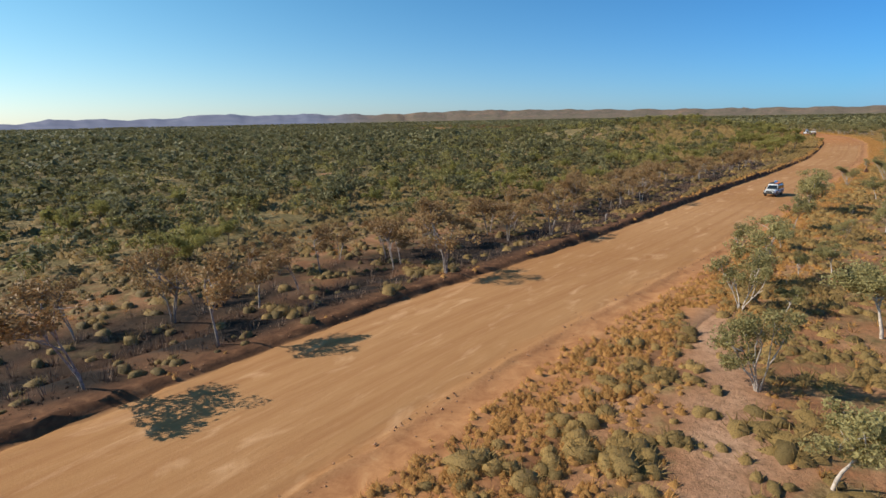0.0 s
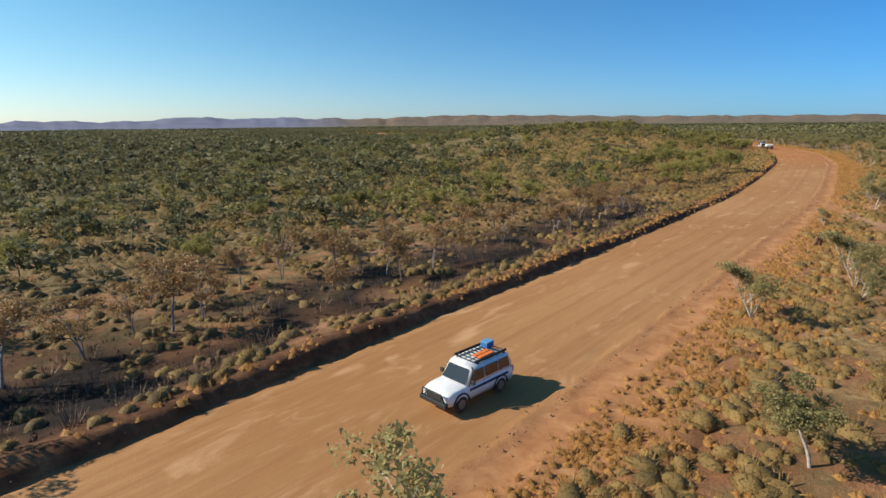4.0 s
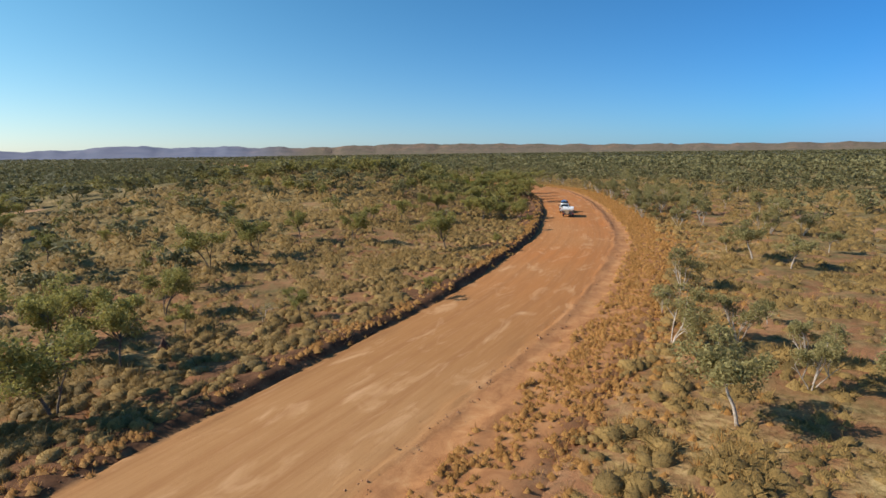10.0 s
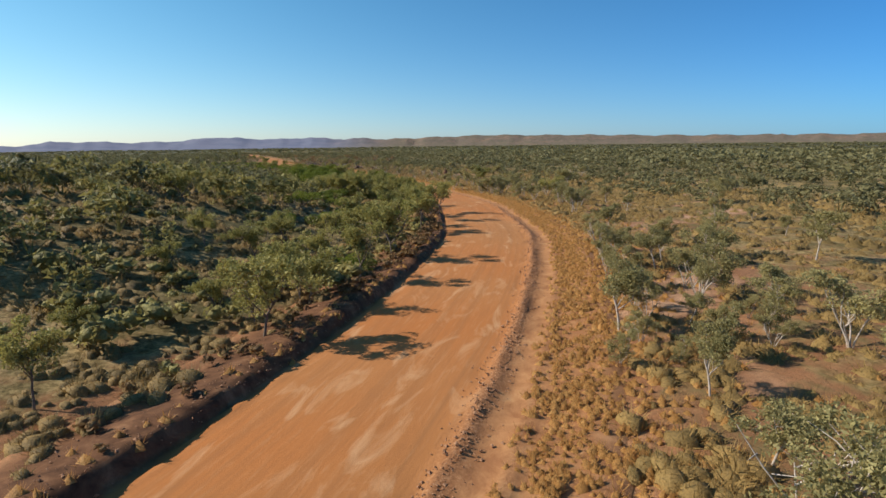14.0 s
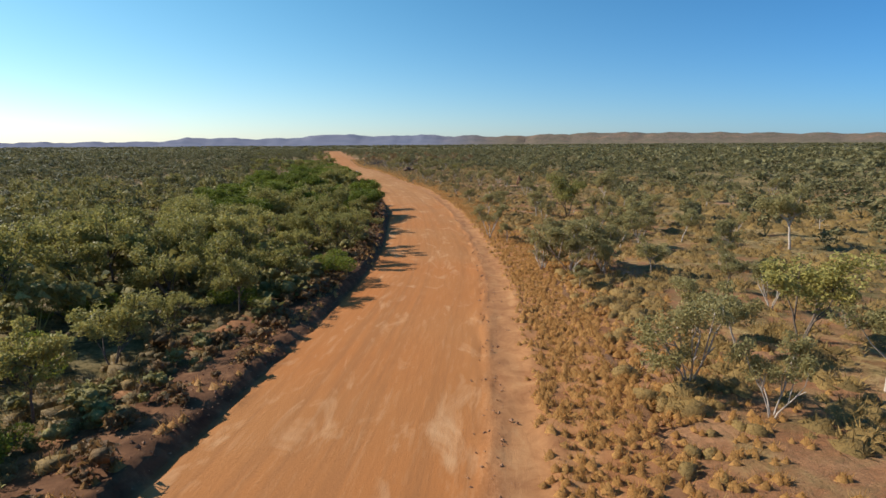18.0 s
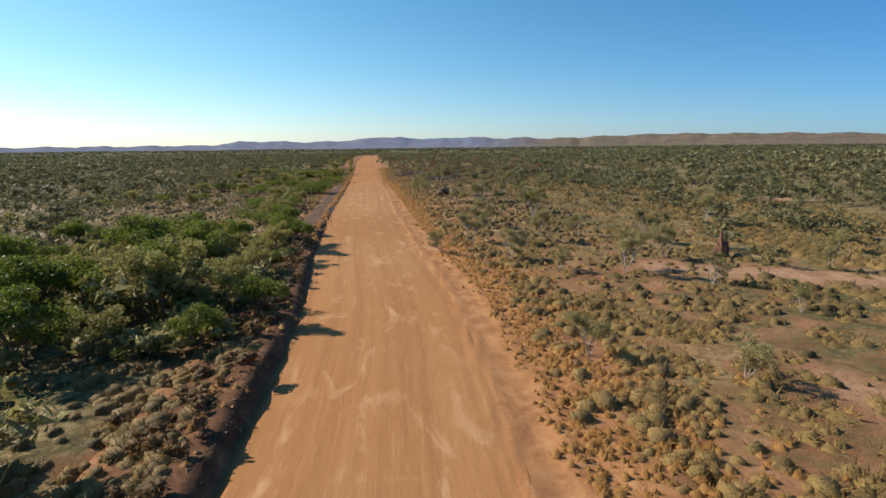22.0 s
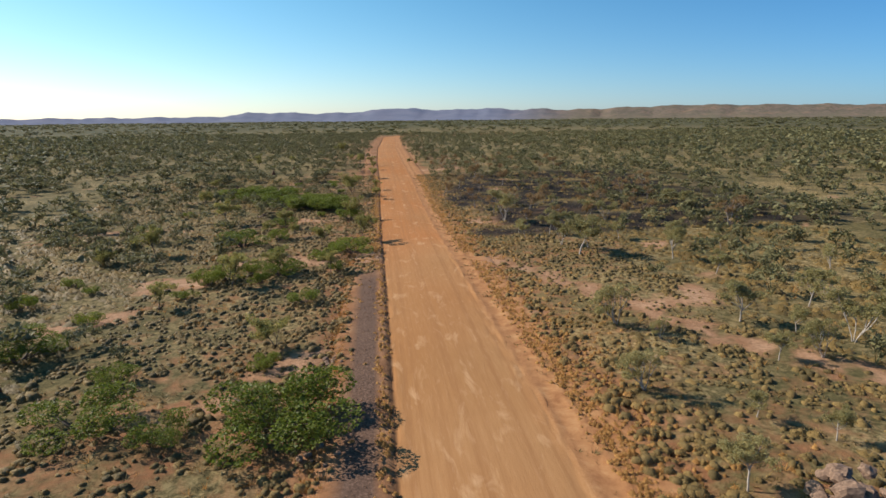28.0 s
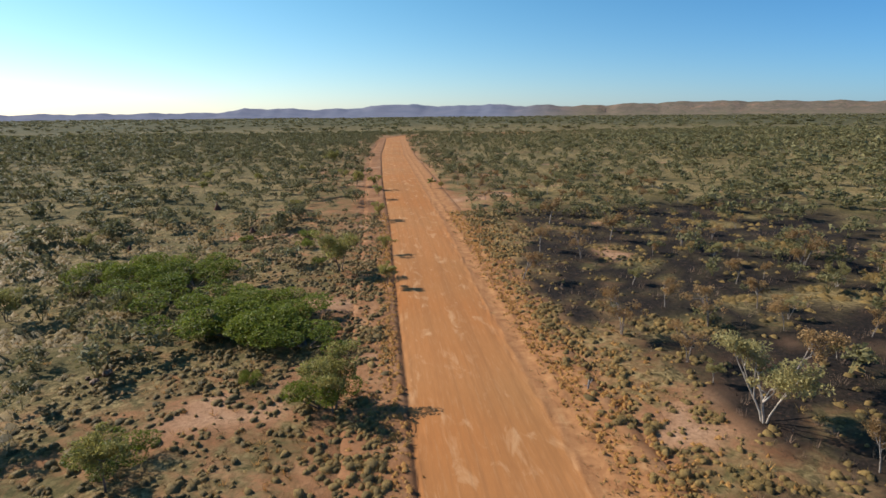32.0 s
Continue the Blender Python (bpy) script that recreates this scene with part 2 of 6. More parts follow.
def noise_node(nodes, links, scale, detail=4.0, rough=0.55, vec=None, dist=0.0):
    n = nodes.new("ShaderNodeTexNoise")
    n.inputs["Scale"].default_value, n.inputs["Detail"].default_value = scale, detail
    n.inputs["Roughness"].default_value, n.inputs["Distortion"].default_value = rough, dist
    if vec is not None:
        links.new(vec, n.inputs["Vector"])
    return n.outputs[0]


def mix(nodes, links, fac, a, b, blend="MIX"):
    n = nodes.new("ShaderNodeMix")
    n.data_type, n.blend_type = "RGBA", blend
    for sock, v in ((n.inputs[0], fac), (n.inputs[6], a), (n.inputs[7], b)):
        if isinstance(v, (int, float)):
            sock.default_value = v
        elif isinstance(v, tuple):
            sock.default_value = (*v, 1)
        else:
            links.new(v, sock)
    return n.outputs[2]


def attr(nodes, name):
    a = nodes.new("ShaderNodeAttribute")
    a.attribute_name = name
    return a.outputs["Fac"]


def world_pos(nodes):
    return nodes.new("ShaderNodeNewGeometry").outputs["Position"]


def bump(nodes, links, bsdf, height, strength, distance):
    b = nodes.new("ShaderNodeBump")
    b.inputs["Strength"].default_value, b.inputs["Distance"].default_value = strength, distance
    links.new(height, b.inputs["Height"])
    links.new(b.outputs[0], bsdf.inputs["Normal"])


def soil_colour(n, l, pos, bare):
    """Red-tan soil with litter, pale where it lies bare."""
    mid = noise_node(n, l, 0.22, 5, 0.6, pos, 0.6)
    fine = noise_node(n, l, 2.2, 5, 0.7, pos)
    grit = noise_node(n, l, 7.0, 4, 0.75, pos)
    soil = ramp(n, l, mid, [(0.3, (0.21, 0.088, 0.040)), (0.5, (0.30, 0.138, 0.064)), (0.7, (0.42, 0.225, 0.115))])
    pale = ramp(n, l, mid, [(0.3, (0.36, 0.190, 0.105)), (0.7, (0.52, 0.31, 0.19))])
    soil = mix(n, l, bare, soil, pale)
    soil = mix(n, l, ramp(n, l, fine, [(0.46, grey(0)), (0.66, grey(0.6))]), soil, (0.16, 0.088, 0.045))
    soil = mix(n, l, ramp(n, l, grit, [(0.55, grey(0)), (0.68, grey(0.55))]), soil, (0.12, 0.085, 0.040))
    speck = noise_node(n, l, 17.0, 4, 0.8, pos)
    soil = mix(n, l, ramp(n, l, speck, [(0.56, grey(0)), (0.66, grey(0.5))]), soil, (0.50, 0.31, 0.19))
    soil = mix(n, l, ramp(n, l, speck, [(0.34, grey(0.6)), (0.45, grey(0))]), soil, (0.10, 0.052, 0.028))
    return soil, fine, grit


def ground_material():
    m, n, l, p = material("red_soil")
    pos = world_pos(n)
    soil, fine, grit = soil_colour(n, l, pos, attr(n, "bare"))
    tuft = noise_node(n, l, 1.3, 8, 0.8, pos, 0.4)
    # the dark end of both ramps paints shade between tufts into the colour
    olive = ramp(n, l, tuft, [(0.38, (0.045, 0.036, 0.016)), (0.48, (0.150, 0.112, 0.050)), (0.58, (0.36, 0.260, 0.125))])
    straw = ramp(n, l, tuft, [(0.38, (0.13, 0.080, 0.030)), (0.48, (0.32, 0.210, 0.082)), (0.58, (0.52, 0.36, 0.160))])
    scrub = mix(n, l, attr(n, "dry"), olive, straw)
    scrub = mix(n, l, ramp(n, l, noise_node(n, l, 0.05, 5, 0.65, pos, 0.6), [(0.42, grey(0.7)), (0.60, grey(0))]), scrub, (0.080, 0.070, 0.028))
    scrub = mix(n, l, attr(n, "wild"), scrub, ramp(n, l, noise_node(n, l, 0.02, 6, 0.7, pos, 0.5), [(0.42, (0.050, 0.052, 0.024)), (0.62, (0.115, 0.098, 0.046))]))
    patchy = noise_node(n, l, 0.33, 4, 0.65, pos, 0.5)
    edge = n.new("ShaderNodeMath")
    edge.operation, edge.use_clamp = "MULTIPLY_ADD", True
    l.new(patchy, edge.inputs[0])
    edge.inputs[1].default_value = 4.0
    l.new(attr(n, "cover"), edge.inputs[2])
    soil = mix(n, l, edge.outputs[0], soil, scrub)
    ash = ramp(n, l, fine, [(0.38, (0.010, 0.009, 0.008)), (0.58, (0.030, 0.022, 0.018)), (0.74, (0.12, 0.062, 0.038))])
    soil = mix(n, l, attr(n, "burnt"), soil, ash)
    l.new(soil, p.inputs["Base Color"])
    p.inputs["Roughness"].default_value = 0.95
    p.inputs["Specular IOR Level"].default_value = 0.1
    bump(n, l, p, mix(n, l, 0.5, fine, tuft), 0.9, 0.22)
    return m


def road_material():
    m, n, l, p = material("graded_dirt")
    uv = n.new("ShaderNodeUVMap").outputs[0]
    pos = world_pos(n)
    st = n.new("ShaderNodeMapping")
    st.inputs["Scale"].default_value = (0.012, 1.1, 1)
    l.new(uv, st.inputs[0])
    streak = noise_node(n, l, 1.0, 5, 0.65, st.outputs[0], 0.15)
    st2 = n.new("ShaderNodeMapping")
    st2.inputs["Scale"].default_value = (0.20, 0.60, 1)
    l.new(uv, st2.inputs[0])
    blot = noise_node(n, l, 1.0, 4, 0.6, st2.outputs[0], 0.7)
    st3 = n.new("ShaderNodeMapping")
    st3.inputs["Scale"].default_value = (0.35, 3.2, 1)
    l.new(uv, st3.inputs[0])
    comb = noise_node(n, l, 1.0, 4, 0.7, st3.outputs[0], 0.25)
    fine = noise_node(n, l, 9.0, 6, 0.8, pos)
    big = noise_node(n, l, 0.03, 2, 0.5, pos)
    tan = ramp(n, l, big, [(0.38, (0.345, 0.172, 0.068)), (0.62, (0.40, 0.212, 0.092))])
    red = (0.42, 0.150, 0.044)
    c = mix(n, l, attr(n, "red"), tan, red)
    c = mix(n, l, ramp(n, l, streak, [(0.36, grey(0.55)), (0.54, grey(0))]), c, (0.29, 0.130, 0.052))
    c = mix(n, l, ramp(n, l, blot, [(0.56, grey(0)), (0.72, grey(0.6))]), c, (0.60, 0.36, 0.19))
    c = mix(n, l, ramp(n, l, fine, [(0.55, grey(0)), (0.75, grey(0.4))]), c, (0.27, 0.12, 0.055))
    c = mix(n, l, ramp(n, l, comb, [(0.36, grey(0.20)), (0.48, grey(0))]), c, (0.27, 0.118, 0.050))
    c = mix(n, l, ramp(n, l, comb, [(0.53, grey(0)), (0.68, grey(0.25))]), c, (0.50, 0.28, 0.14))
    heap = ramp(n, l, noise_node(n, l, 6.0, 5, 0.8, pos), [(0.36, (0.15, 0.062, 0.028)), (0.52, (0.30, 0.135, 0.060)), (0.68, (0.46, 0.25, 0.13))])
    verge = ramp(n, l, noise_node(n, l, 0.7, 5, 0.7, pos, 0.5), [(0.35, (0.30, 0.130, 0.055)), (0.55, (0.42, 0.200, 0.085)), (0.75, (0.50, 0.28, 0.13))])
    c = mix(n, l, attr(n, "verge"), c, verge)
    c = mix(n, l, attr(n, "heap"), c, heap)
    # dark brown bank soil, with the bank's shade mixed into the colour
    bank_soil_shade = ramp(n, l, noise_node(n, l, 0.9, 5, 0.7, pos, 0.4), [(0.35, (0.075, 0.036, 0.020)), (0.55, (0.15, 0.072, 0.037)), (0.75, (0.27, 0.14, 0.072))])
    c = mix(n, l, attr(n, "bank"), c, bank_soil_shade)
    outer = soil_colour(n, l, pos, attr(n, "bare"))[0]
    c = mix(n, l, attr(n, "outer"), c, outer)
    gravel = ramp(n, l, noise_node(n, l, 5.0, 6, 0.8, pos), [(0.34, (0.060, 0.036, 0.026)), (0.52, (0.135, 0.080, 0.056)), (0.70, (0.27, 0.17, 0.125))])
    c = mix(n, l, attr(n, "shoulder"), c, gravel)
    ash = ramp(n, l, fine, [(0.38, (0.010, 0.009, 0.008)), (0.58, (0.030, 0.022, 0.018)), (0.74, (0.12, 0.062, 0.038))])
    c = mix(n, l, attr(n, "burnt"), c, ash)
    l.new(c, p.inputs["Base Color"])
    p.inputs["Roughness"].default_value = 0.95
    p.inputs["Specular IOR Level"].default_value = 0.1
    h = mix(n, l, 0.5, fine, comb)
    bump(n, l, p, h, 0.6, 0.06)
    return m


def leaf_material(name, dark, light, translucent=0.25, per_object=True, grain=9.0, pop=1.7):
    m, n, l, p = material(name)
    if per_object:
        v = n.new("ShaderNodeObjectInfo").outputs["Random"]
    else:
        v = attr(n, "tint")
    isl = n.new("ShaderNodeNewGeometry").outputs["Random Per Island"]
    base = mix(n, l, v, dark, light)
    base = mix(n, l, ramp(n, l, isl, [(0.0, grey(0.0)), (1.0, grey(0.55))]), base, tuple(min(1, c * pop) for c in light))
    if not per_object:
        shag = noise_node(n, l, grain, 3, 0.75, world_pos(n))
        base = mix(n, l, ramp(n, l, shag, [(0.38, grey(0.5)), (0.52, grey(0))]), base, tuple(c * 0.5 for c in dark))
        bump(n, l, p, shag, 1.0, 0.8 / grain)
    l.new(base, p.inputs["Base Color"])
    p.inputs["Roughness"].default_value = 0.55
    p.inputs["Specular IOR Level"].default_value = 0.22
    tr = n.new("ShaderNodeBsdfTranslucent")
    l.new(base, tr.inputs[0])
    ms = n.new("ShaderNodeMixShader")
    ms.inputs[0].default_value = translucent
    l.new(p.outputs[0], ms.inputs[1])
    l.new(tr.outputs[0], ms.inputs[2])
    l.new(ms.outputs[0], n["Material Output"].inputs["Surface"])
    return m


def bark_material(name, c1, c2):
    m, n, l, p = material(name)
    v = noise_node(n, l, 5.0, 4, 0.7, world_pos(n))
    l.new(ramp(n, l, v, [(0.35, c1), (0.65, c2)]), p.inputs["Base Color"])
    p.inputs["Roughness"].default_value = 0.85
    return m


def plain_material(name, colour, rough=0.5, metal=0.0, dirt=0.0, coat=0.0):
    m, n, l, p = material(name)
    v = noise_node(n, l, 3.0, 5, 0.65, n.new("ShaderNodeTexCoord").outputs["Object"])
    lo = tuple(c * 0.93 for c in colour)
    c = ramp(n, l, v, [(0.35, lo), (0.65, colour)])
    if dirt:
        v2 = noise_node(n, l, 1.3, 6, 0.7, n.new("ShaderNodeTexCoord").outputs["Object"], 0.5)
        c = mix(n, l, ramp(n, l, v2, [(0.45, grey(0)), (0.75, grey(dirt))]), c, (0.42, 0.22, 0.11))
    l.new(c, p.inputs["Base Color"])
    p.inputs["Roughness"].default_value, p.inputs["Metallic"].default_value = rough, metal
    p.inputs["Coat Weight"].default_value = coat
    return m


M_GROUND, M_ROAD = ground_material(), road_material()
M_GREEN = leaf_material("green_leaves", (0.148, 0.140, 0.038), (0.31, 0.268, 0.080), 0.4)
M_GREY = leaf_material("grey_green_leaves", (0.165, 0.146, 0.058), (0.31, 0.262, 0.110), 0.4)
M_SCORCH = leaf_material("scorched_leaves", (0.17, 0.095, 0.040), (0.30, 0.185, 0.080), 0.3)
M_BRIGHT = leaf_material("bright_green_leaves", (0.075, 0.098, 0.012), (0.165, 0.185, 0.026), 0.42)
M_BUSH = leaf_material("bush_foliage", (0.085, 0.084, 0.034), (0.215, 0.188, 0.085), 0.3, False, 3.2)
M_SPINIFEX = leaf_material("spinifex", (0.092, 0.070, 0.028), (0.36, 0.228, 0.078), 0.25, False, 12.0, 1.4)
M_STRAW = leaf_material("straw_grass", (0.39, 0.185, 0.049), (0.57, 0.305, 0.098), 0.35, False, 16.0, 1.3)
M_PALE = bark_material("pale_bark", (0.30, 0.24, 0.19), (0.55, 0.47, 0.40))
M_DARKB = bark_material("dark_bark", (0.07, 0.05, 0.04), (0.20, 0.15, 0.11))
M_SINGED = bark_material("singed_bark", (0.12, 0.09, 0.08), (0.42, 0.35, 0.30))


# ---- mesh helpers ----
def mesh_arrays(name, verts, faces, mat, attrs=None, smooth=False, uv=None):
    """A mesh from arrays; faces all of one size."""
    me = bpy.data.meshes.new(name)
    k = faces.shape[1]
    me.vertices.add(len(verts))
    me.vertices.foreach_set("co", np.ascontiguousarray(verts, np.float32).ravel())
    me.loops.add(len(faces) * k)
    me.loops.foreach_set("vertex_index", np.ascontiguousarray(faces, np.int32).ravel())
    me.polygons.add(len(faces))
    me.polygons.foreach_set("loop_start", np.arange(0, len(faces) * k, k, dtype=np.int32))
    me.polygons.foreach_set("use_smooth", np.full(len(faces), smooth))
    if mat:
        me.materials.append(mat)
    for key, val in (attrs or {}).items():
        a = me.attributes.new(key, "FLOAT", "POINT")
        a.data.foreach_set("value", np.ascontiguousarray(val, np.float32))
    if uv is not None:
        layer = me.uv_layers.new(name="UVMap")
        layer.data.foreach_set("uv", np.ascontiguousarray(uv[faces.ravel()], np.float32).ravel())
    me.update(calc_edges=True)
    me.validate()
    return me


def grid_faces(nx, ny):
    a = (np.arange(ny - 1)[:, None] * nx + np.arange(nx - 1)[None]).ravel()
    return np.stack([a, a + 1, a + nx + 1, a + nx], 1)


def part(name, bm, mat, parent=None, label="", smooth=False):
    """Links a bmesh as one mesh object under a thing or a part."""
    me = bpy.data.meshes.new(name)
    bm.to_mesh(me)
    bm.free()
    if smooth:
        me.polygons.foreach_set("use_smooth", np.ones(len(me.polygons), bool))
    me.materials.append(mat)
    ob = new(name, me)
    ob.parent = parent
    if label:
        ob["label"] = label
    return ob


# ---- ground sheet ----
def axis(lo, hi, step, out_lo, out_hi):
    core = list(np.arange(lo, hi + 0.1, step))
    s, v = step, lo
    left = []
    while v > out_lo:
        s *= 1.22
        v -= s
        left.append(v)
    s, v, right = step, hi, []
    while v < out_hi:
        s *= 1.22
        v += s
        right.append(v)
    return np.array(left[::-1] + core + right)


def build_ground():
    gx, gy = axis(-70, 470, 2.8, -5200, 5600), axis(-30, 880, 2.8, -3000, 5600)
    x, y = (a.ravel() for a in np.meshgrid(gx, gy))
    i, d, _ = road_frame(x, y)
    hw = LINE[i, 3]
    z = land(x, y)
    z -= 0.9 * sstep(-hw - 5.2, -hw - 3.2, d) * (1 - sstep(hw + 5.0, hw + 7.0, d))
    z += sstep(11, 25, np.abs(d)) * 0.10 * wob(x, y, 9, 21)
    off = np.abs(d) - hw
    bare = bare_at(x, y)
    # extra dark litter colour under the trees stands in for the wood's shade
    wood_shade = (d < 0) * sstep(268, 290, x) * sstep(155, 185, y) * (1 - sstep(388, 404, y)) * sstep(3, 6, off) * (1 - sstep(70, 110, off))
    cover = 1.3 * wood_shade - 1.6 + 0.9 * sstep(14, 50, off) + 0.9 * sstep(50, 260, off) + 0.30 * sstep(395, 430, y) * sstep(4, 9, off) - 1.6 * bare - 1.5 * (1 - sstep(5, 9, off)) + 0.3 * wob(x, y, 60, 22)
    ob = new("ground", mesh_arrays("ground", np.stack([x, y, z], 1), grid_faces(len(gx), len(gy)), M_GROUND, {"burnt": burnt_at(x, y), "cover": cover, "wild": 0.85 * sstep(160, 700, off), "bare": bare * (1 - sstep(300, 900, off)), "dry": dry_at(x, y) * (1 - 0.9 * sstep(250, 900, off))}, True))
    tagged(ob, "red-brown outback soil with sandy patches and burnt ground", "ground", kind="structure")


def build_road():
    u = np.array([-12.5, -11.5, -10.5, -9.5, -8.5, -7.8, -7.2, -6.8, -6.5, -6.3, -6.15, -6.0, -5.8, -5.4, -4.6, -3.6, -2.4, -1.2, 0, 1.2, 2.4, 3.6, 4.6, 5.2, 5.6, 5.9, 6.1, 6.3, 6.5, 6.8, 7.2, 7.7, 8.2, 8.6, 8.9, 9.3, 9.8, 10.6, 11.5, 12.5, 13.5])
    rows = np.arange(600, len(LINE), 1)
    hw = LINE[rows, 3][:, None]
    uu = np.where(np.abs(u) <= 6, u / 6 * hw, np.sign(u) * hw + (u - np.sign(u) * 6))
    ii = np.repeat(rows[:, None], len(u), 1)
    x = LINE[rows, 0][:, None] - LEFT[rows, 0][:, None] * uu
    y = LINE[rows, 1][:, None] - LEFT[rows, 1][:, None] * uu
    z = land(x.ravel(), y.ravel()).reshape(x.shape) + strip_profile(ii, uu)
    r = np.random.RandomState(5)
    rough = r.normal(0, 1, z.shape) * np.where(np.abs(u) < 5.6, 0.008, 0.05)[None]
    z += rough + 0.03
    z[:, 0] -= 0.7
    z[:, -1] -= 0.7
    uvs = np.stack([np.repeat(ARC[rows][:, None], len(u), 1).ravel(), uu.ravel()], 1)
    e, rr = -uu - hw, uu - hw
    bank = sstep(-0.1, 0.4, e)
    # on the straight only a thin dark edge stays, painted as the bank's shade
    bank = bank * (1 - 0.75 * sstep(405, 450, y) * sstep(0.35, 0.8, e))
    verge = sstep(0.0, 0.8, rr)
    s = ARC[rows][:, None] + 0 * uu
    xx, yy = x.ravel(), y.ravel()
    red = (sstep(222, 268, xx) * (1 - 0.75 * sstep(300, 400, yy)) + 0.55 * sstep(495, 560, yy)) * (0.65 + 0.35 * wob(xx, yy, 26, 31))
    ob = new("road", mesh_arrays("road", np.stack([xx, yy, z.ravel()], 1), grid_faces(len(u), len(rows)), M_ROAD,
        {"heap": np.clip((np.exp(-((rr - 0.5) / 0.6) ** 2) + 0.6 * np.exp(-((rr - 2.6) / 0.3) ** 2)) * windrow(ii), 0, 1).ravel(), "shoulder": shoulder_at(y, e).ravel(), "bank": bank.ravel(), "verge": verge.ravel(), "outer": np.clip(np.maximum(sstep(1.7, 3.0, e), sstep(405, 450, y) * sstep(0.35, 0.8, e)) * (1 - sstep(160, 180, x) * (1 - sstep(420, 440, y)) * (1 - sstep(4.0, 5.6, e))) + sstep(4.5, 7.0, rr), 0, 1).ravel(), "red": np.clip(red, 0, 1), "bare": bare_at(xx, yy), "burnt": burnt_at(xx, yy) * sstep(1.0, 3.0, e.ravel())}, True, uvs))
    tagged(ob, "wide graded dirt road of orange sand with wheel tracks", "road", kind="structure")


build_ground()
build_road()


# ---- far hills ----
def build_hills():
    m, n, l, p = material("hazy_hill_scrub")
    pos = world_pos(n)
    v = noise_node(n, l, 0.006, 6, 0.65, pos)
    near = ramp(n, l, v, [(0.35, (0.15, 0.118, 0.098)), (0.55, (0.205, 0.150, 0.122)), (0.72, (0.33, 0.185, 0.125))])
    scrub = noise_node(n, l, 0.045, 4, 0.75, pos)
    near = mix(n, l, ramp(n, l, scrub, [(0.44, grey(0.0)), (0.58, grey(0.75))]), near, (0.10, 0.095, 0.06))
    near = mix(n, l, attr(n, "foot"), near, (0.17, 0.15, 0.095))
    # aerial haze over the left hills, put into their base colour
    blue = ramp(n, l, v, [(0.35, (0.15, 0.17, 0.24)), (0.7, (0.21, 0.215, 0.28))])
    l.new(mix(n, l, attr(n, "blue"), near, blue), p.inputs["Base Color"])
    p.inputs["Roughness"].default_value = 1.0
    p.inputs["Specular IOR Level"].default_value = 0.0
    az = np.radians(np.linspace(-70, 120, 420))
    dg = np.degrees(az)
    r = np.random.RandomState(9)
    top = np.interp(dg, [-70, -40, -22, -9, -6.5, -4, 0, 3.5, 6.3, 9, 12, 14.5, 18, 20, 22, 25, 29, 32, 36, 40, 45, 50, 58, 70, 90, 120],
                    [30, 35, 38, 40, 72, 74, 62, 76, 108, 92, 84, 98, 80, 88, 74, 82, 96, 108, 104, 104, 92, 82, 74, 64, 60, 60])
    top = (0.8 - 0.07 * sstep(26, 40, dg)) * top + 4 * np.sin(dg * 1.7) + 2 * np.sin(dg * 4.7 + 1) + r.normal(0, 0.7, len(dg))
    rad = np.array([3300, 3700, 4050, 4300, 4480, 4600, 4750])
    prof = np.array([-0.10, 0.03, 0.20, 0.55, 0.86, 1.0, 0.7])
    x = 150 + np.outer(np.sin(az), rad)
    y = 100 + np.outer(np.cos(az), rad)
    z = np.outer(top, prof) + r.normal(0, 1, (len(az), len(rad))) * np.array([0, 1, 3, 6, 4, 0, 0])
    # share of the painted haze tint: full up to 14 degrees, gone by 24
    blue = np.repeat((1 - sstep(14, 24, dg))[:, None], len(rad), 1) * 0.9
    foot = np.repeat(np.array([0.8, 0.6, 0.25, 0, 0, 0, 0])[None], len(az), 0) * (0.7 + 0.3 * np.sin(dg * 2.3))[:, None]
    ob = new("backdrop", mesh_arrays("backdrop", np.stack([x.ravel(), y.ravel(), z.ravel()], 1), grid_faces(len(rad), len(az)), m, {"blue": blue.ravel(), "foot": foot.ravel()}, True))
    tagged(ob, "low range of distant scrubby hills, brown and haze-tinted blue", "hills", kind="structure")


build_hills()


# ---- plants: templates ----
def tube(points, radii, sides=5):
    """Vertices and quads of a tapered tube along points."""
    pts = np.array(points, float)
    t = np.gradient(pts, axis=0)
    t /= np.linalg.norm(t, axis=1)[:, None] + 1e-9
    a = np.cross(t, (0.3, 0.9, 0.1))
    a /= np.linalg.norm(a, axis=1)[:, None] + 1e-9
    b = np.cross(t, a)
    an = np.arange(sides) * 6.2832 / sides
    v = pts[:, None] + np.array(radii)[:, None, None] * (a[:, None] * np.cos(an)[None, :, None] + b[:, None] * np.sin(an)[None, :, None])
    k = len(pts)
    f = [[i * sides + j, i * sides + (j + 1) % sides, (i + 1) * sides + (j + 1) % sides, (i + 1) * sides + j] for i in range(k - 1) for j in range(sides)]
    return v.reshape(-1, 3), np.array(f)


def join(pieces):
    vs, fs, o = [], [], 0
    for v, f in pieces:
        vs.append(v)
        fs.append(f + o)
        o += len(v)
    return np.concatenate(vs), np.concatenate(fs)


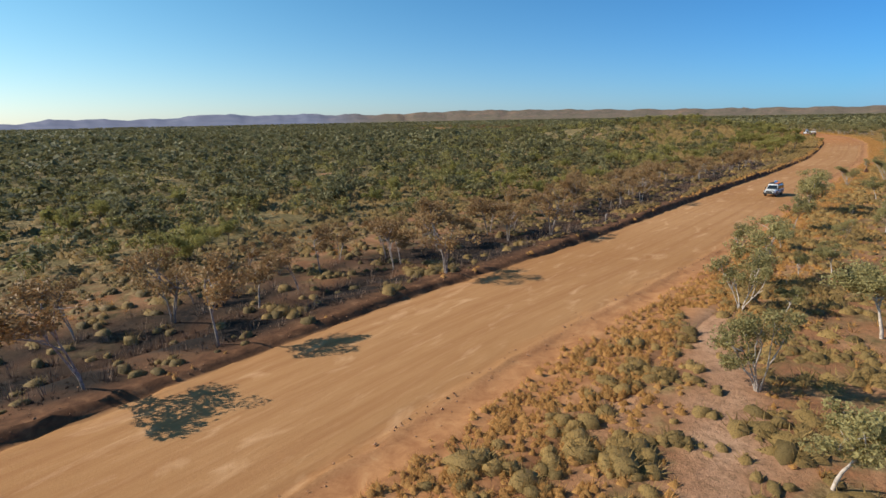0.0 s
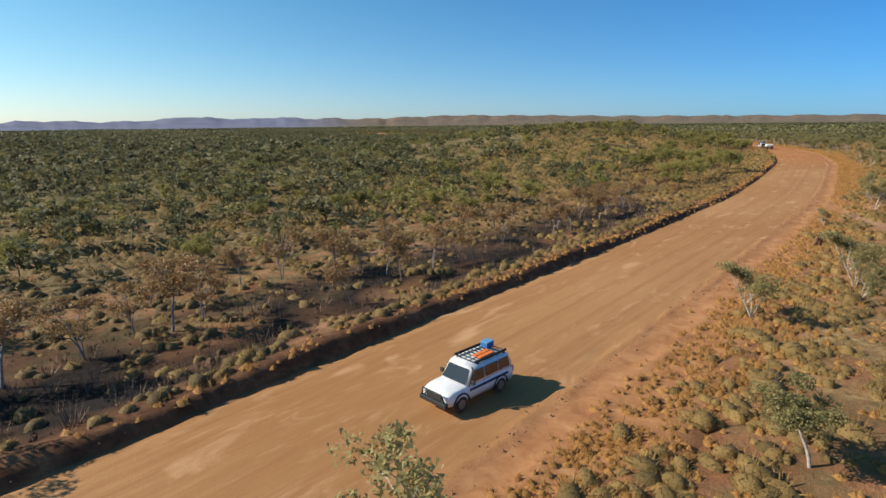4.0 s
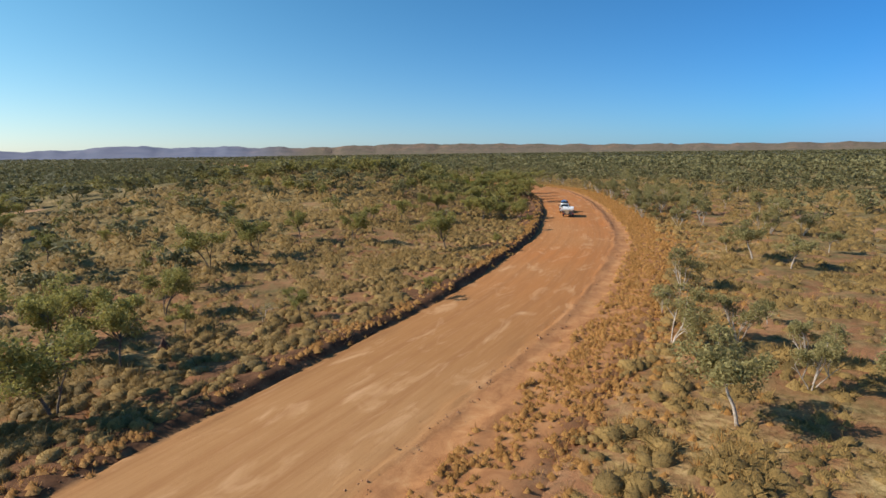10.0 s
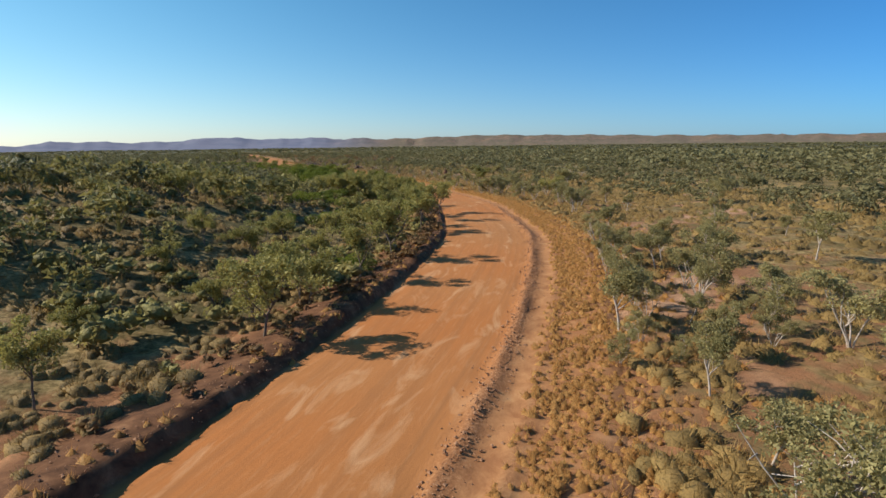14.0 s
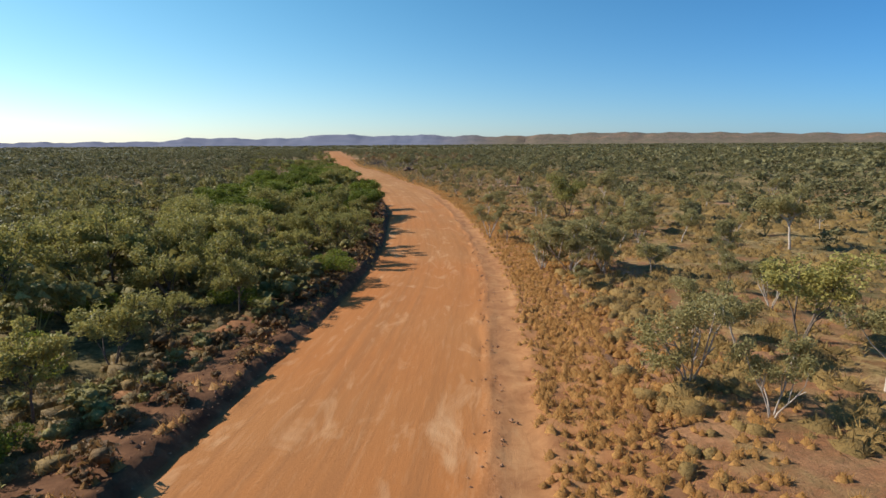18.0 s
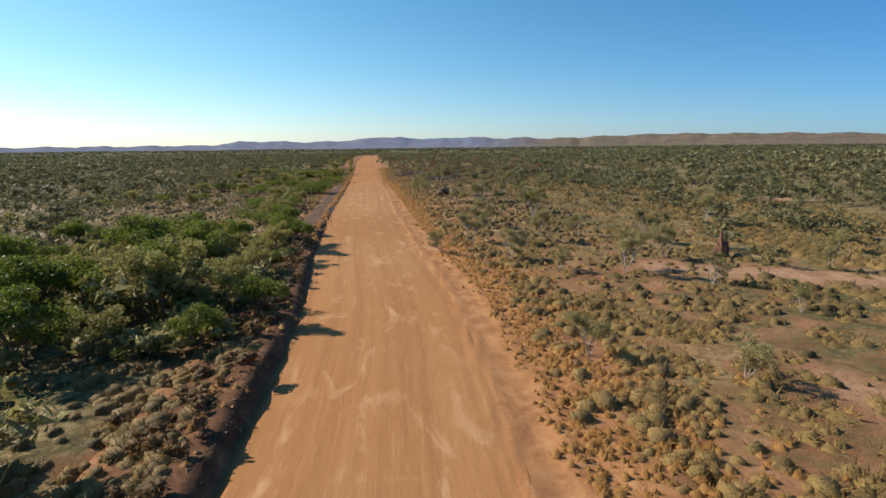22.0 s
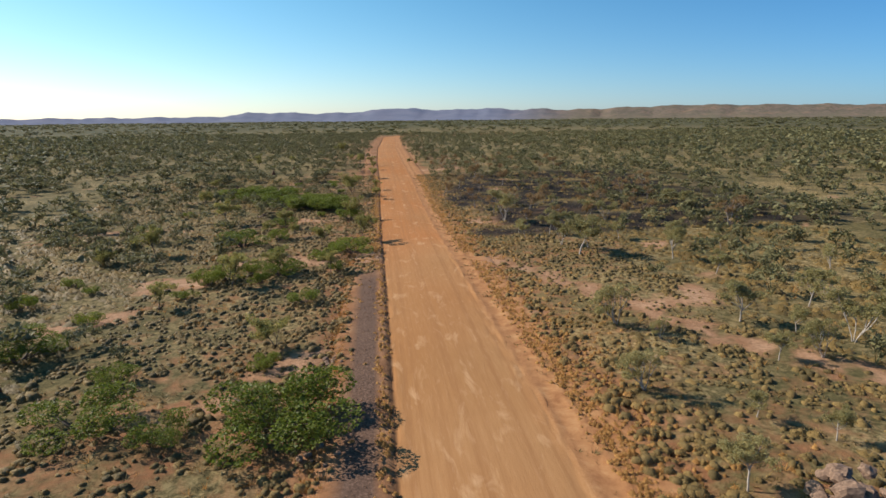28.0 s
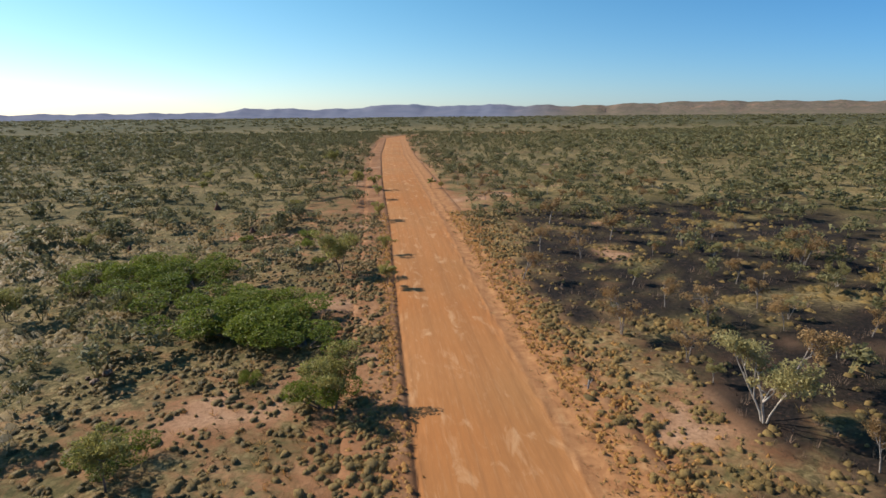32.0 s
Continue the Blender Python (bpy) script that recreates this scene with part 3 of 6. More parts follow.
def leaf_quads(centres, size, r, droop=0.35, long=1.9):
    """Rhombic leaf sprays at the given centres, turned at random."""
    n = len(centres)
    a = r.normal(0, 1, (n, 3))
    a[:, 2] -= droop
    a /= np.linalg.norm(a, axis=1)[:, None]
    b = np.cross(a, r.normal(0, 1, (n, 3)))
    b /= np.linalg.norm(b, axis=1)[:, None] + 1e-9
    s = size * r.uniform(0.6, 1.35, n)[:, None]
    v = np.stack([centres - a * s * long / 2 + b * s * 0.3, centres + a * s * long / 2, centres - a * s * long / 2 - b * s * 0.7], 1).reshape(-1, 3)
    return v, np.arange(n * 3).reshape(-1, 3)


def tree_template(seed, stems=1, height=1.0, spread=0.42, clusters=16, leaves=44, leaf=0.042, lean=0.12, bare=0.35, cluster_r=0.13, crown_flat=0.9):
    """A tree of unit height: wood and leaves apart. stems: trunks from one base."""
    r = np.random.RandomState(seed)
    wood, tips = [], []
    for s in range(stems):
        a0 = r.uniform(0, 6.28)
        out = lean * (1 if stems == 1 else 1.7) * r.uniform(0.5, 1.3)
        n = 6
        q = np.linspace(0, 1, n)
        hgt = bare + r.uniform(0.26, 0.42)
        px = np.cos(a0) * out * q ** 1.3 + r.normal(0, 0.012, n) * q
        py = np.sin(a0) * out * q ** 1.3 + r.normal(0, 0.012, n) * q
        base = np.array([np.cos(a0), np.sin(a0), 0]) * (0.02 if stems > 1 else 0)
        trunk = np.stack([px, py, q * hgt], 1) + base
        rad = (0.017 if stems == 1 else 0.011) * (1 - 0.55 * q)
        trunk[0, 2] -= 0.03
        wood.append(tube(trunk, rad, 6))
        limbs = r.randint(6, 9) if stems == 1 else r.randint(2, 4)
        for k in range(limbs):
            f = r.uniform(0.42, 1.0)
            st = np.array([np.interp(f, q, trunk[:, c]) for c in range(3)])
            a1 = a0 + r.uniform(0, 6.28) if stems == 1 else a0 + r.normal(0, 1.0)
            reach = spread * r.uniform(0.3, 1.0)
            end = st + np.array([np.cos(a1) * reach, np.sin(a1) * reach, r.uniform(0.15, 1.0) * (0.96 - st[2])])
            end[2] = min(end[2], 0.93)
            midp = (st + end) / 2 + np.array([*r.normal(0, 0.03, 2), -0.02 + r.uniform(0, 0.06)])
            wood.append(tube([st, midp, end], [0.009, 0.006, 0.003], 4))
            tips.append(end)
            for _ in range(2):
                g = r.uniform(0.4, 0.9)
                s2 = st + (end - st) * g
                e2 = s2 + np.array([*r.normal(0, spread * 0.33, 2), r.uniform(0.02, 0.16)])
                wood.append(tube([s2, (s2 + e2) / 2 + r.normal(0, 0.012, 3), e2], [0.005, 0.0035, 0.0015], 3))
                tips.append(e2)
    tips = np.array(tips)
    pick = tips[r.randint(0, len(tips), clusters)] + r.normal(0, 0.05, (clusters, 3)) * np.array([1, 1, 0.6])
    pts = []
    for c in pick:
        cnt = int(leaves * r.uniform(0.6, 1.4))
        u = r.normal(0, 1, (cnt, 3))
        u /= np.linalg.norm(u, axis=1)[:, None]
        u *= r.uniform(0.35, 1, cnt)[:, None] ** 0.5 * cluster_r * r.uniform(0.7, 1.25)
        u[:, 2] *= crown_flat
        pts.append(c + u)
    pts = np.concatenate(pts)
    pts[:, 2] = np.clip(pts[:, 2], 0.12, 1.02)
    return join(wood), leaf_quads(pts, leaf, r)


def shrub_template(seed, leaves=5200, leaf=0.036):
    """A wide dense shrub of unit height with low stems."""
    r = np.random.RandomState(seed)
    wood = []
    lob = r.uniform(-0.75, 0.75, (9, 3))
    lob[:, 2] = r.uniform(0.35, 0.72, 9)
    for c in lob:
        wood.append(tube([(0.1 * c[0], 0.1 * c[1], -0.05), (0.6 * c[0], 0.6 * c[1], 0.3), tuple(c)], [0.03, 0.02, 0.008], 4))
    pts = []
    for c in lob:
        u = r.normal(0, 1, (leaves // 9, 3))
        u /= np.linalg.norm(u, axis=1)[:, None]
        u *= r.uniform(0.5, 1, len(u))[:, None] ** 0.4 * np.array([0.36, 0.36, 0.28])
        pts.append(c + u)
    pts = np.concatenate(pts)
    pts[:, 2] = np.clip(pts[:, 2], 0.05, 1.0)
    return join(wood), leaf_quads(pts, leaf, r, 0.0, 1.5)


def tree_master(name, tpl, bark, leaf, label, category):
    """A tree of unit height, kept as a pattern for copies."""
    (wv, wf), (lv, lf) = tpl
    root = new(name)
    for nm, v, f, mt in (("trunk", wv, wf, bark), ("crown", lv, lf, leaf)):
        o = new(nm, mesh_arrays(nm, v, f, mt, smooth=nm == "trunk"))
        o.parent = root
    tagged(root, label, category)
    return root


KINDS = {
    "fine_gum": [tree_master("gum_tree", tree_template(s, 1, clusters=66, leaves=84, spread=0.31, leaf=0.0165, bare=0.22, cluster_r=0.082), M_PALE, M_GREY, "small gum tree with pale trunk and grey-green leaves", "tree") for s in (1, 16)]
        + [tree_master("gum_tree", tree_template(s, 4, clusters=70, leaves=80, spread=0.26, bare=0.15, lean=0.17, leaf=0.0165, cluster_r=0.082), M_PALE, M_GREY, "many-stemmed mallee gum with pale stems and grey-green leaves", "tree") for s in (3, 17)],
    "gum": [tree_master("gum_tree", tree_template(s, 1, clusters=50, leaves=60, spread=0.31, leaf=0.022, bare=0.22, cluster_r=0.09), M_PALE, M_GREY, "small gum tree with pale trunk and grey-green leaves", "tree") for s in (1, 2)]
        + [tree_master("gum_tree", tree_template(s, 4, clusters=54, leaves=56, spread=0.26, bare=0.15, lean=0.17, leaf=0.022, cluster_r=0.09), M_PALE, M_GREY, "many-stemmed mallee gum with pale stems and grey-green leaves", "tree") for s in (3, 4)],
    "green": [tree_master("green_tree", tree_template(s, st, clusters=62, leaves=64, spread=0.36, bare=0.18, cluster_r=0.098, leaf=0.0215), M_DARKB, M_GREEN, "green-leaved outback tree with a spreading crown", "tree") for s, st in ((5, 1), (6, 1), (7, 3))],
    "bright": [tree_master("leafy_tree", tree_template(s, st, clusters=66, leaves=84, spread=0.42, bare=0.10, cluster_r=0.125, leaf=0.022), M_DARKB, M_BRIGHT, "leafy bright-green tree with a dense round crown", "tree") for s, st in ((14, 1), (15, 3))],
    "scorched": [tree_master("scorched_tree", tree_template(s, st, clusters=36, leaves=52, spread=0.38, leaf=0.021, cluster_r=0.10), M_SINGED, M_SCORCH, "fire-scorched small tree with brown thin leaves", "tree") for s, st in ((8, 1), (9, 2), (10, 3))],
    "dead": [tree_master("bare_tree", tree_template(s, 3, clusters=16, leaves=40, spread=0.5, leaf=0.02, cluster_r=0.1), M_PALE, M_GREY, "half-dead tree with bare grey branches and few leaves", "tree") for s in (11,)],
    "shrub": [tree_master("green_shrub", shrub_template(s), M_DARKB, M_BRIGHT, "dense bright-green low shrub", "shrub") for s in (12, 13)],
}
USED = {k: [0] * len(v) for k, v in KINDS.items()}
PLACED = []
tree_rng = np.random.RandomState(77)


def clearing(x, y):
    """An open patch of hummocks between the two stands of the wood beside the straight, 0..1."""
    return sstep(333, 339, y) * (1 - sstep(352, 358, y)) * sstep(350, 356, x)


def plant(kind, x, y, h, wide=1.0):
    """One tree of the kind at its place."""
    k = tree_rng.randint(len(KINDS[kind]))
    i, d, _ = road_frame([x], [y])
    least = LINE[i[0], 3] + (2.4 if d[0] > 0 else 1.3)
    if abs(d[0]) < least:
        push = -np.sign(d[0]) * (least - abs(d[0]))
        x, y = x + LEFT[i[0], 0] * push, y + LEFT[i[0], 1] * push
    z = float(ground_z([x], [y])[0])
    m = Matrix.LocRotScale((x, y, z - 0.02), Euler((0, 0, tree_rng.uniform(0, 6.28))), None)
    src = KINDS[kind][k]
    if USED[kind][k] == 0:
        ob = src
    else:
        ob = copy_thing(src, m)
    USED[kind][k] += 1
    ob.matrix_basis = m
    ob.scale = (h * wide, h * wide, h)
    PLACED.append((x, y))
    return ob


# trees that stand where the road passes: x, y, height
GUMS_A = [(22, 9, 4.2), (27, 15, 4.6), (40, 15, 5.8), (39.4, 20.6, 2.5), (37.9, 23.0, 4.2), (45.7, 27.1, 5.6), (50.1, 25.5, 2.4), (53.7, 24.6, 3.0), (54.2, 33.9, 3.2), (61.3, 29.0, 1.3), (59.3, 32.3, 3.0), (68.9, 30.8, 2.5), (76.9, 30.2, 3.3), (70.7, 37.3, 5.0), (86, 38, 1.7), (83.0, 42.8, 6.3), (87, 45, 5.8), (105.2, 43.3, 4.0), (119.7, 54.3, 3.8), (129.5, 52.0, 2.8), (133.4, 54.0, 4.3), (164, 61, 4.3), (158.9, 68.4, 2.2), (166.8, 65.0, 1.6), (171.2, 63.0, 3.2), (173.6, 66.4, 2.4), (176.7, 63.8, 3.9), (177.5, 70.6, 4.7), (180.3, 70.1, 3.0), (185.8, 69.4, 2.2)]
GUMS_B = [(182.8, 76.9, 1.2), (186.7, 74.6, 2.9), (189.8, 75.4, 1.5), (195.8, 69.7, 2.6), (199.3, 80.5, 3.2), (204, 82, 2.9), (209.0, 79.4, 2.8), (212.5, 79.7, 3.8), (215.2, 77.8, 4.1), (236, 90, 5.6), (242.9, 89.5, 3.3), (243.1, 94.2, 1.5), (246.4, 91.0, 3.2), (246.8, 95.6, 3.7), (243.7, 98.7, 4.0), (252.5, 96.4, 2.1), (249, 103, 2.5), (256.1, 105.7, 3.9), (273.2, 103.8, 4.3), (273.9, 108.2, 5.2), (276.3, 112.5, 2.5), (292.8, 115.2, 5.2), (296, 118, 3), (295.9, 132.3, 1.9), (294.0, 134.3, 2.1), (298.6, 133.1, 2.7), (295.1, 138.0, 3.3), (299.4, 141.2, 2.3), (302.9, 146.9, 2.5)]
GUMS_C = [(309.0, 143.5, 2.4), (318.9, 136.1, 3.5), (309.6, 146.9, 4.6), (313.4, 150.3, 3.4), (316.7, 155.4, 3.5), (315.8, 160.2, 2.2), (318.5, 158.8, 1.5), (320.6, 158.1, 2.8), (318.7, 161.6, 1.9), (329.6, 152.4, 2.6), (324.8, 157.8, 2.0), (334.1, 148.9, 2.7), (323.5, 160.2, 2.4), (321.2, 162.8, 1.4), (324.3, 163.0, 2.5), (322.6, 165.0, 2.6), (328.5, 162.0, 1.6), (323.8, 167.3, 2.9), (330, 167, 5.1), (326.9, 171.2, 3.4), (340.4, 174.2, 3.4), (337.3, 177.4, 3.5), (338.6, 188.2, 3.3), (360.3, 180.1, 2.8), (392.1, 215.9, 5.2), (365.9, 243.8, 4.3), (381.5, 249.3, 2.1), (371.1, 263.2, 2.1), (372.6, 267.1, 4.0), (371.2, 270.5, 3.4)]
GUMS_D = [(375.8, 267.4, 2.6), (381.2, 268.0, 1.7), (387.7, 267.4, 2.5), (376.6, 278.5, 4.1), (384.4, 273.6, 2.0), (374.3, 287.2, 2.7), (373.3, 290.8, 4.4), (387.5, 284.8, 3.0), (394.8, 281.7, 4.7), (402.8, 273.8, 8.2), (393.3, 290.9, 5.6), (381.0, 313.1, 4.3), (399.3, 295.7, 4.8), (417.9, 283.5, 4.0), (398.9, 303.6, 3.7), (397.2, 313.7, 2.8), (383.9, 333.0, 3.1), (398.2, 318.9, 4.4), (397.5, 329.8, 4.1), (408.4, 322.9, 6.6), (403.0, 330.5, 6.4), (386.4, 350.9, 2.7), (389.4, 377.3, 3.4), (383.1, 383.7, 2.7), (404.0, 364.6, 2.8), (398.8, 370.3, 4.4), (388.2, 390.1, 3.9), (394.0, 385.2, 2.1), (406.3, 376.1, 3.7), (428.4, 354.7, 5.8)]
GUMS_E = [(419.0, 367.9, 3.8), (392.6, 402.0, 3.3), (410.2, 386.1, 4.5), (403.6, 393.3, 3.2), (396.6, 418.4, 3.1), (400.1, 418.2, 1.5), (404.6, 414.5, 4.9), (426.9, 398.6, 5.5), (398.4, 428.6, 2.6), (420.2, 415.7, 3.0), (396.2, 440.4, 3.8), (401.2, 437.3, 4.8), (404.7, 437.7, 2.9), (401.8, 444.6, 3.8), (392.5, 462.4, 3.9), (402.0, 466.1, 2.8), (392.9, 475.7, 3.9), (398.8, 469.9, 2.6), (400.1, 485.8, 2.4), (408, 479, 3.3), (397.6, 490.7, 4.9), (415.2, 485.3, 3.1), (418.9, 482.0, 5.6), (411.6, 489.3, 5.2), (406.9, 524.2, 8.0), (420.7, 518.4, 6.3), (410.4, 528.8, 5.3), (407.2, 533.3, 4.6), (402.3, 540.5, 3.9), (408.3, 543.3, 6.2)]
GUMS_F = [(430.5, 534.6, 4.0), (403.7, 561.5, 7.3), (424.5, 561.2, 4.4)]
GREENS_A = [(35.6, 84.9, 3.5), (59.4, 81.4, 4.7), (41.4, 106.4, 3.2), (115.8, 92.6, 2.7), (100.0, 109.8, 3.7), (114.2, 108.7, 4.0), (120, 113, 3.4), (132, 103, 2.7), (140.9, 103.1, 4.2), (136.7, 109.6, 5.2), (150.3, 114.0, 2.9), (164.2, 117.1, 3.6), (177.2, 106.8, 3.2), (181.5, 106.1, 5.0), (187.2, 106.5, 4.1), (183.7, 111.2, 4.3), (174.7, 122.2, 4.2), (191.3, 109.3, 5.2), (190, 122, 5.9), (203, 114, 4.5), (208.1, 112.9, 5.5), (198.9, 123.8, 5.8), (207.8, 120.9, 5.2), (211.7, 117.5, 5.5), (203.0, 126.4, 5.4), (210.4, 124.8, 4.9), (199.6, 136.7, 4.6), (203, 139, 2.7), (216, 128, 4.3), (225.2, 120.9, 2.6)]
GREENS_B = [(236.5, 118.6, 1.8), (208.2, 151.8, 4.2), (223.0, 142.4, 4.8), (214.2, 159.7, 2.3), (203.2, 170.8, 4.6), (229, 145, 4.8), (203, 180, 5.6), (236.3, 149.3, 4.0), (250.4, 135.3, 5.0), (255.6, 131.3, 2.0), (242.4, 146.1, 4.3), (250, 155, 2.8), (255.2, 154.9, 3.5), (273.3, 150.4, 3.4), (271.1, 153.4, 4.1), (267.2, 161.2, 2.8), (275.0, 155.9, 2.1), (278.1, 154.8, 1.2), (272.3, 165.9, 2.7), (278.8, 160.9, 2.9), (290.0, 174.7, 2.7), (297.6, 177.8, 3.0), (294.7, 186.5, 2.7), (302, 182, 4.5), (297.9, 194.5, 3.4), (301.9, 190.6, 3.7), (305.6, 196.3, 3.8), (311.0, 199.8, 3.5), (317.0, 201.0, 4.6)]
GREENS_C = [(316.7, 209.4, 4.6), (323.4, 214.7, 5.1), (331.0, 216.2, 5.6), (331.6, 224.9, 5.2), (333.9, 262.1, 2.9), (342.4, 256.6, 2.8), (334.6, 266.5, 2.8), (346.7, 270.7, 3.1), (346.4, 275.8, 1.7), (376.1, 247.6, 5.0), (392.6, 307.0, 7.0), (351.4, 368.5, 4.8), (359.7, 362.3, 5.9), (354.3, 368.6, 4.6), (363.9, 363.8, 4.2), (362.7, 402.7, 5.6), (342.4, 439.8, 3.5), (361.9, 435.7, 3.9), (356.9, 452.6, 3.9), (347.3, 467.9, 4.0), (406, 419, 4.1), (345.3, 505.5, 3.6), (352.1, 514.4, 4.9), (334.7, 537.8, 5.6), (357.4, 521.0, 3.9), (365.4, 519.8, 3.9), (351.7, 551.3, 3.6), (357.1, 550.3, 3.1), (340.0, 568.8, 6.1), (370.4, 544.2, 5.2)]
GREENS_D = [(354.0, 560.7, 4.6), (328.1, 597.4, 4.7), (369.0, 568.7, 5.4), (368.5, 612.5, 6.9), (375.4, 603.5, 3.6), (375.8, 621.5, 3.2), (376.6, 651.5, 3.8), (377.5, 678.5, 3.6), (377.0, 694.0, 4.2), (371.5, 701.0, 5.2), (363.0, 764.0, 7.0), (394.0, 695.0, 3.2), (396.5, 691.0, 2.6)]
SHRUBS_A = [(358.6, 415.8, 2.3), (357.8, 427.7, 3.2), (349.2, 476.6, 2.6), (336.8, 491.7, 2.8), (363.8, 474.4, 3.7), (348.5, 543.4, 3.0), (369.1, 532.7, 2.8), (352.5, 590.5, 3.4), (357.5, 588.0, 3.6), (362.5, 586.0, 3.2), (365.5, 583.5, 2.6), (355.5, 594.5, 3.4), (361.0, 592.0, 3.4), (347.5, 608.0, 3.2), (342.0, 611.5, 3.4), (336.5, 613.0, 3.4), (332.0, 613.5, 2.8), (341.0, 617.0, 3.2), (348.0, 614.0, 3.0)]
SCORCHED_A = [(-3, 33.5, 6.0), (-4, 43, 4), (4, 36, 5.8), (2, 43, 5.2), (8, 43, 4.1), (12, 46, 3.7), (24.5, 42.5, 5.4), (21.6, 47.5, 4.8), (22.9, 52.3, 4.0), (29.3, 52.8, 5.7), (38.2, 55.9, 4.8), (44, 51, 5.0), (43.3, 62.7, 3.0), (51.6, 60.4, 3.6), (48.8, 66.3, 4.1), (58.3, 62.4, 4.8), (64.7, 61.6, 2.6), (60, 67, 4.5), (64.8, 68.7, 4.1), (72, 62, 4.8), (77, 69, 5), (80.7, 71.3, 3.5), (85.6, 73.4, 5.2), (103.5, 78.3, 4.0), (100.1, 81.9, 4.0), (108.1, 77.9, 4.5), (112.7, 77.3, 3.1), (119.3, 82.0, 2.6), (123, 87, 3.7), (127.8, 83.4, 3.9)]
SCORCHED_B = [(133, 89, 3.5), (129, 93, 2.9), (144.0, 90.1, 4.3), (143.2, 94.8, 3.9), (148.3, 89.9, 2.4), (153.5, 93.5, 3.5), (407.0, 554.2, 3.8), (404, 573, 4.3), (411.0, 567.4, 5.5), (400.7, 580.7, 5.3), (448.7, 543.9, 6.3), (411.8, 581.3, 4.5), (436.9, 557.9, 4.2), (419, 578, 4.1), (395.7, 603.1, 4.4), (410.4, 588.5, 3.9), (427.5, 575.2, 3.5), (421.4, 585.6, 3.9), (433.6, 577.0, 4.5), (409, 613, 4.9), (446.6, 589.9, 5.6), (419.5, 624.4, 5.4), (443.0, 602.9, 5.9), (430, 617, 4.8), (456.8, 595.6, 6.7), (412.9, 640.5, 6.0)]
HALF_DEAD_A = [(222.3, 121.4, 1.9), (261.4, 151.9, 2.7)]
for group_of, kind, stout in ((GUMS_A, "fine_gum", 1.0), (GUMS_B, "fine_gum", 1.0), (GUMS_C, "fine_gum", 1.0), (GUMS_D, "fine_gum", 1.0), (GUMS_E, "fine_gum", 1.0), (GUMS_F, "fine_gum", 1.0), (GREENS_A, "green", 1.0), (GREENS_B, "green", 1.0), (GREENS_C, "green", 1.0), (GREENS_D, "green", 1.0), (SHRUBS_A, "shrub", 1.35), (SCORCHED_A, "scorched", 1.0), (SCORCHED_B, "scorched", 1.0), (HALF_DEAD_A, "dead", 1.0)):
    for tx, ty, th in group_of:
        plant(kind, tx, ty, th, stout * tree_rng.uniform(0.95, 1.25))
for tx, ty, th in [(310, 147, 4.2), (352, 377, 2.6)]:
    plant("dead", tx, ty, th, 1.1)
for tx, ty, th, tw in [(373.2, 269.0, 5.2, 1.35), (374.8, 271.5, 4.6, 1.3), (371.6, 271.2, 4.0, 1.2), (376.0, 268.0, 3.6, 1.3)]:
    plant("fine_gum", tx, ty, th, tw)
for tx, ty, th, tw in [(364, 475, 2.6, 1.5), (358, 520, 2.6, 1.3), (358, 589, 3.2, 1.9), (355, 474, 1.8, 1.3), (368, 570, 3.2, 0.9), (346, 601, 3.2, 2.0), (360, 592, 3.4, 2.1), (353, 564, 2.2, 1.3), (340, 607, 2.8, 1.8), (351, 518, 2.6, 0.9), (348.5, 516, 2.4, 0.9), (353.5, 521, 2.0, 0.8), (355.7, 515.5, 1.8, 0.8), (366.0, 521, 1.7, 0.7), (365.8, 535.4, 2.0, 0.7), (354.6, 547.5, 2.4, 0.9), (361.3, 432, 2.8, 0.8), (361.7, 440, 2.4, 0.8)]:
    plant("shrub", tx, ty, th, tw)


def sow(kind, count, box, d_range, h_range, seed, gap=2.5, wide=(0.9, 1.2), keep=None):
    """Scatter trees of a kind within a box, at offsets from the road."""
    r = np.random.RandomState(seed)
    made = 0
    for _ in range(count * 12):
        if made >= count:
            break
        x, y = r.uniform(box[0], box[1]), r.uniform(box[2], box[3])
        i, d, _ = road_frame([x], [y])
        off = d[0] - np.sign(d[0]) * LINE[i[0], 3]
        if d[0] * (d_range[0] + d_range[1]) < 0:
            continue
        if not d_range[0] <= off <= d_range[1]:
            continue
        if keep and not keep(x, y) or d[0] < 0 and clearing(x, y) > 0.5:
            continue
        if PLACED and np.min(np.hypot(*(np.array(PLACED) - (x, y)).T)) < gap:
            continue
        plant(kind, x, y, r.uniform(*h_range), r.uniform(*wide))
        made += 1


sow("green", 22, (238, 298, 196, 246), (-140, -25), (2.4, 3.8), 125, 3.0, wide=(0.9, 1.3))
sow("scorched", 46, (-25, 110, 20, 110), (-20, -6.5), (2.6, 4.6), 101, 2.0)
sow("scorched", 14, (100, 175, 70, 120), (-17, -6), (2.6, 4.2), 111, 2.2)
sow("green", 34, (-40, 160, 40, 180), (-75, -20), (2.2, 4.2), 102, 2.4)
sow("green", 26, (155, 285, 100, 240), (-75, -9), (2.0, 4.0), 103, 4, keep=lambda x, y: x < 240 or y > 158)
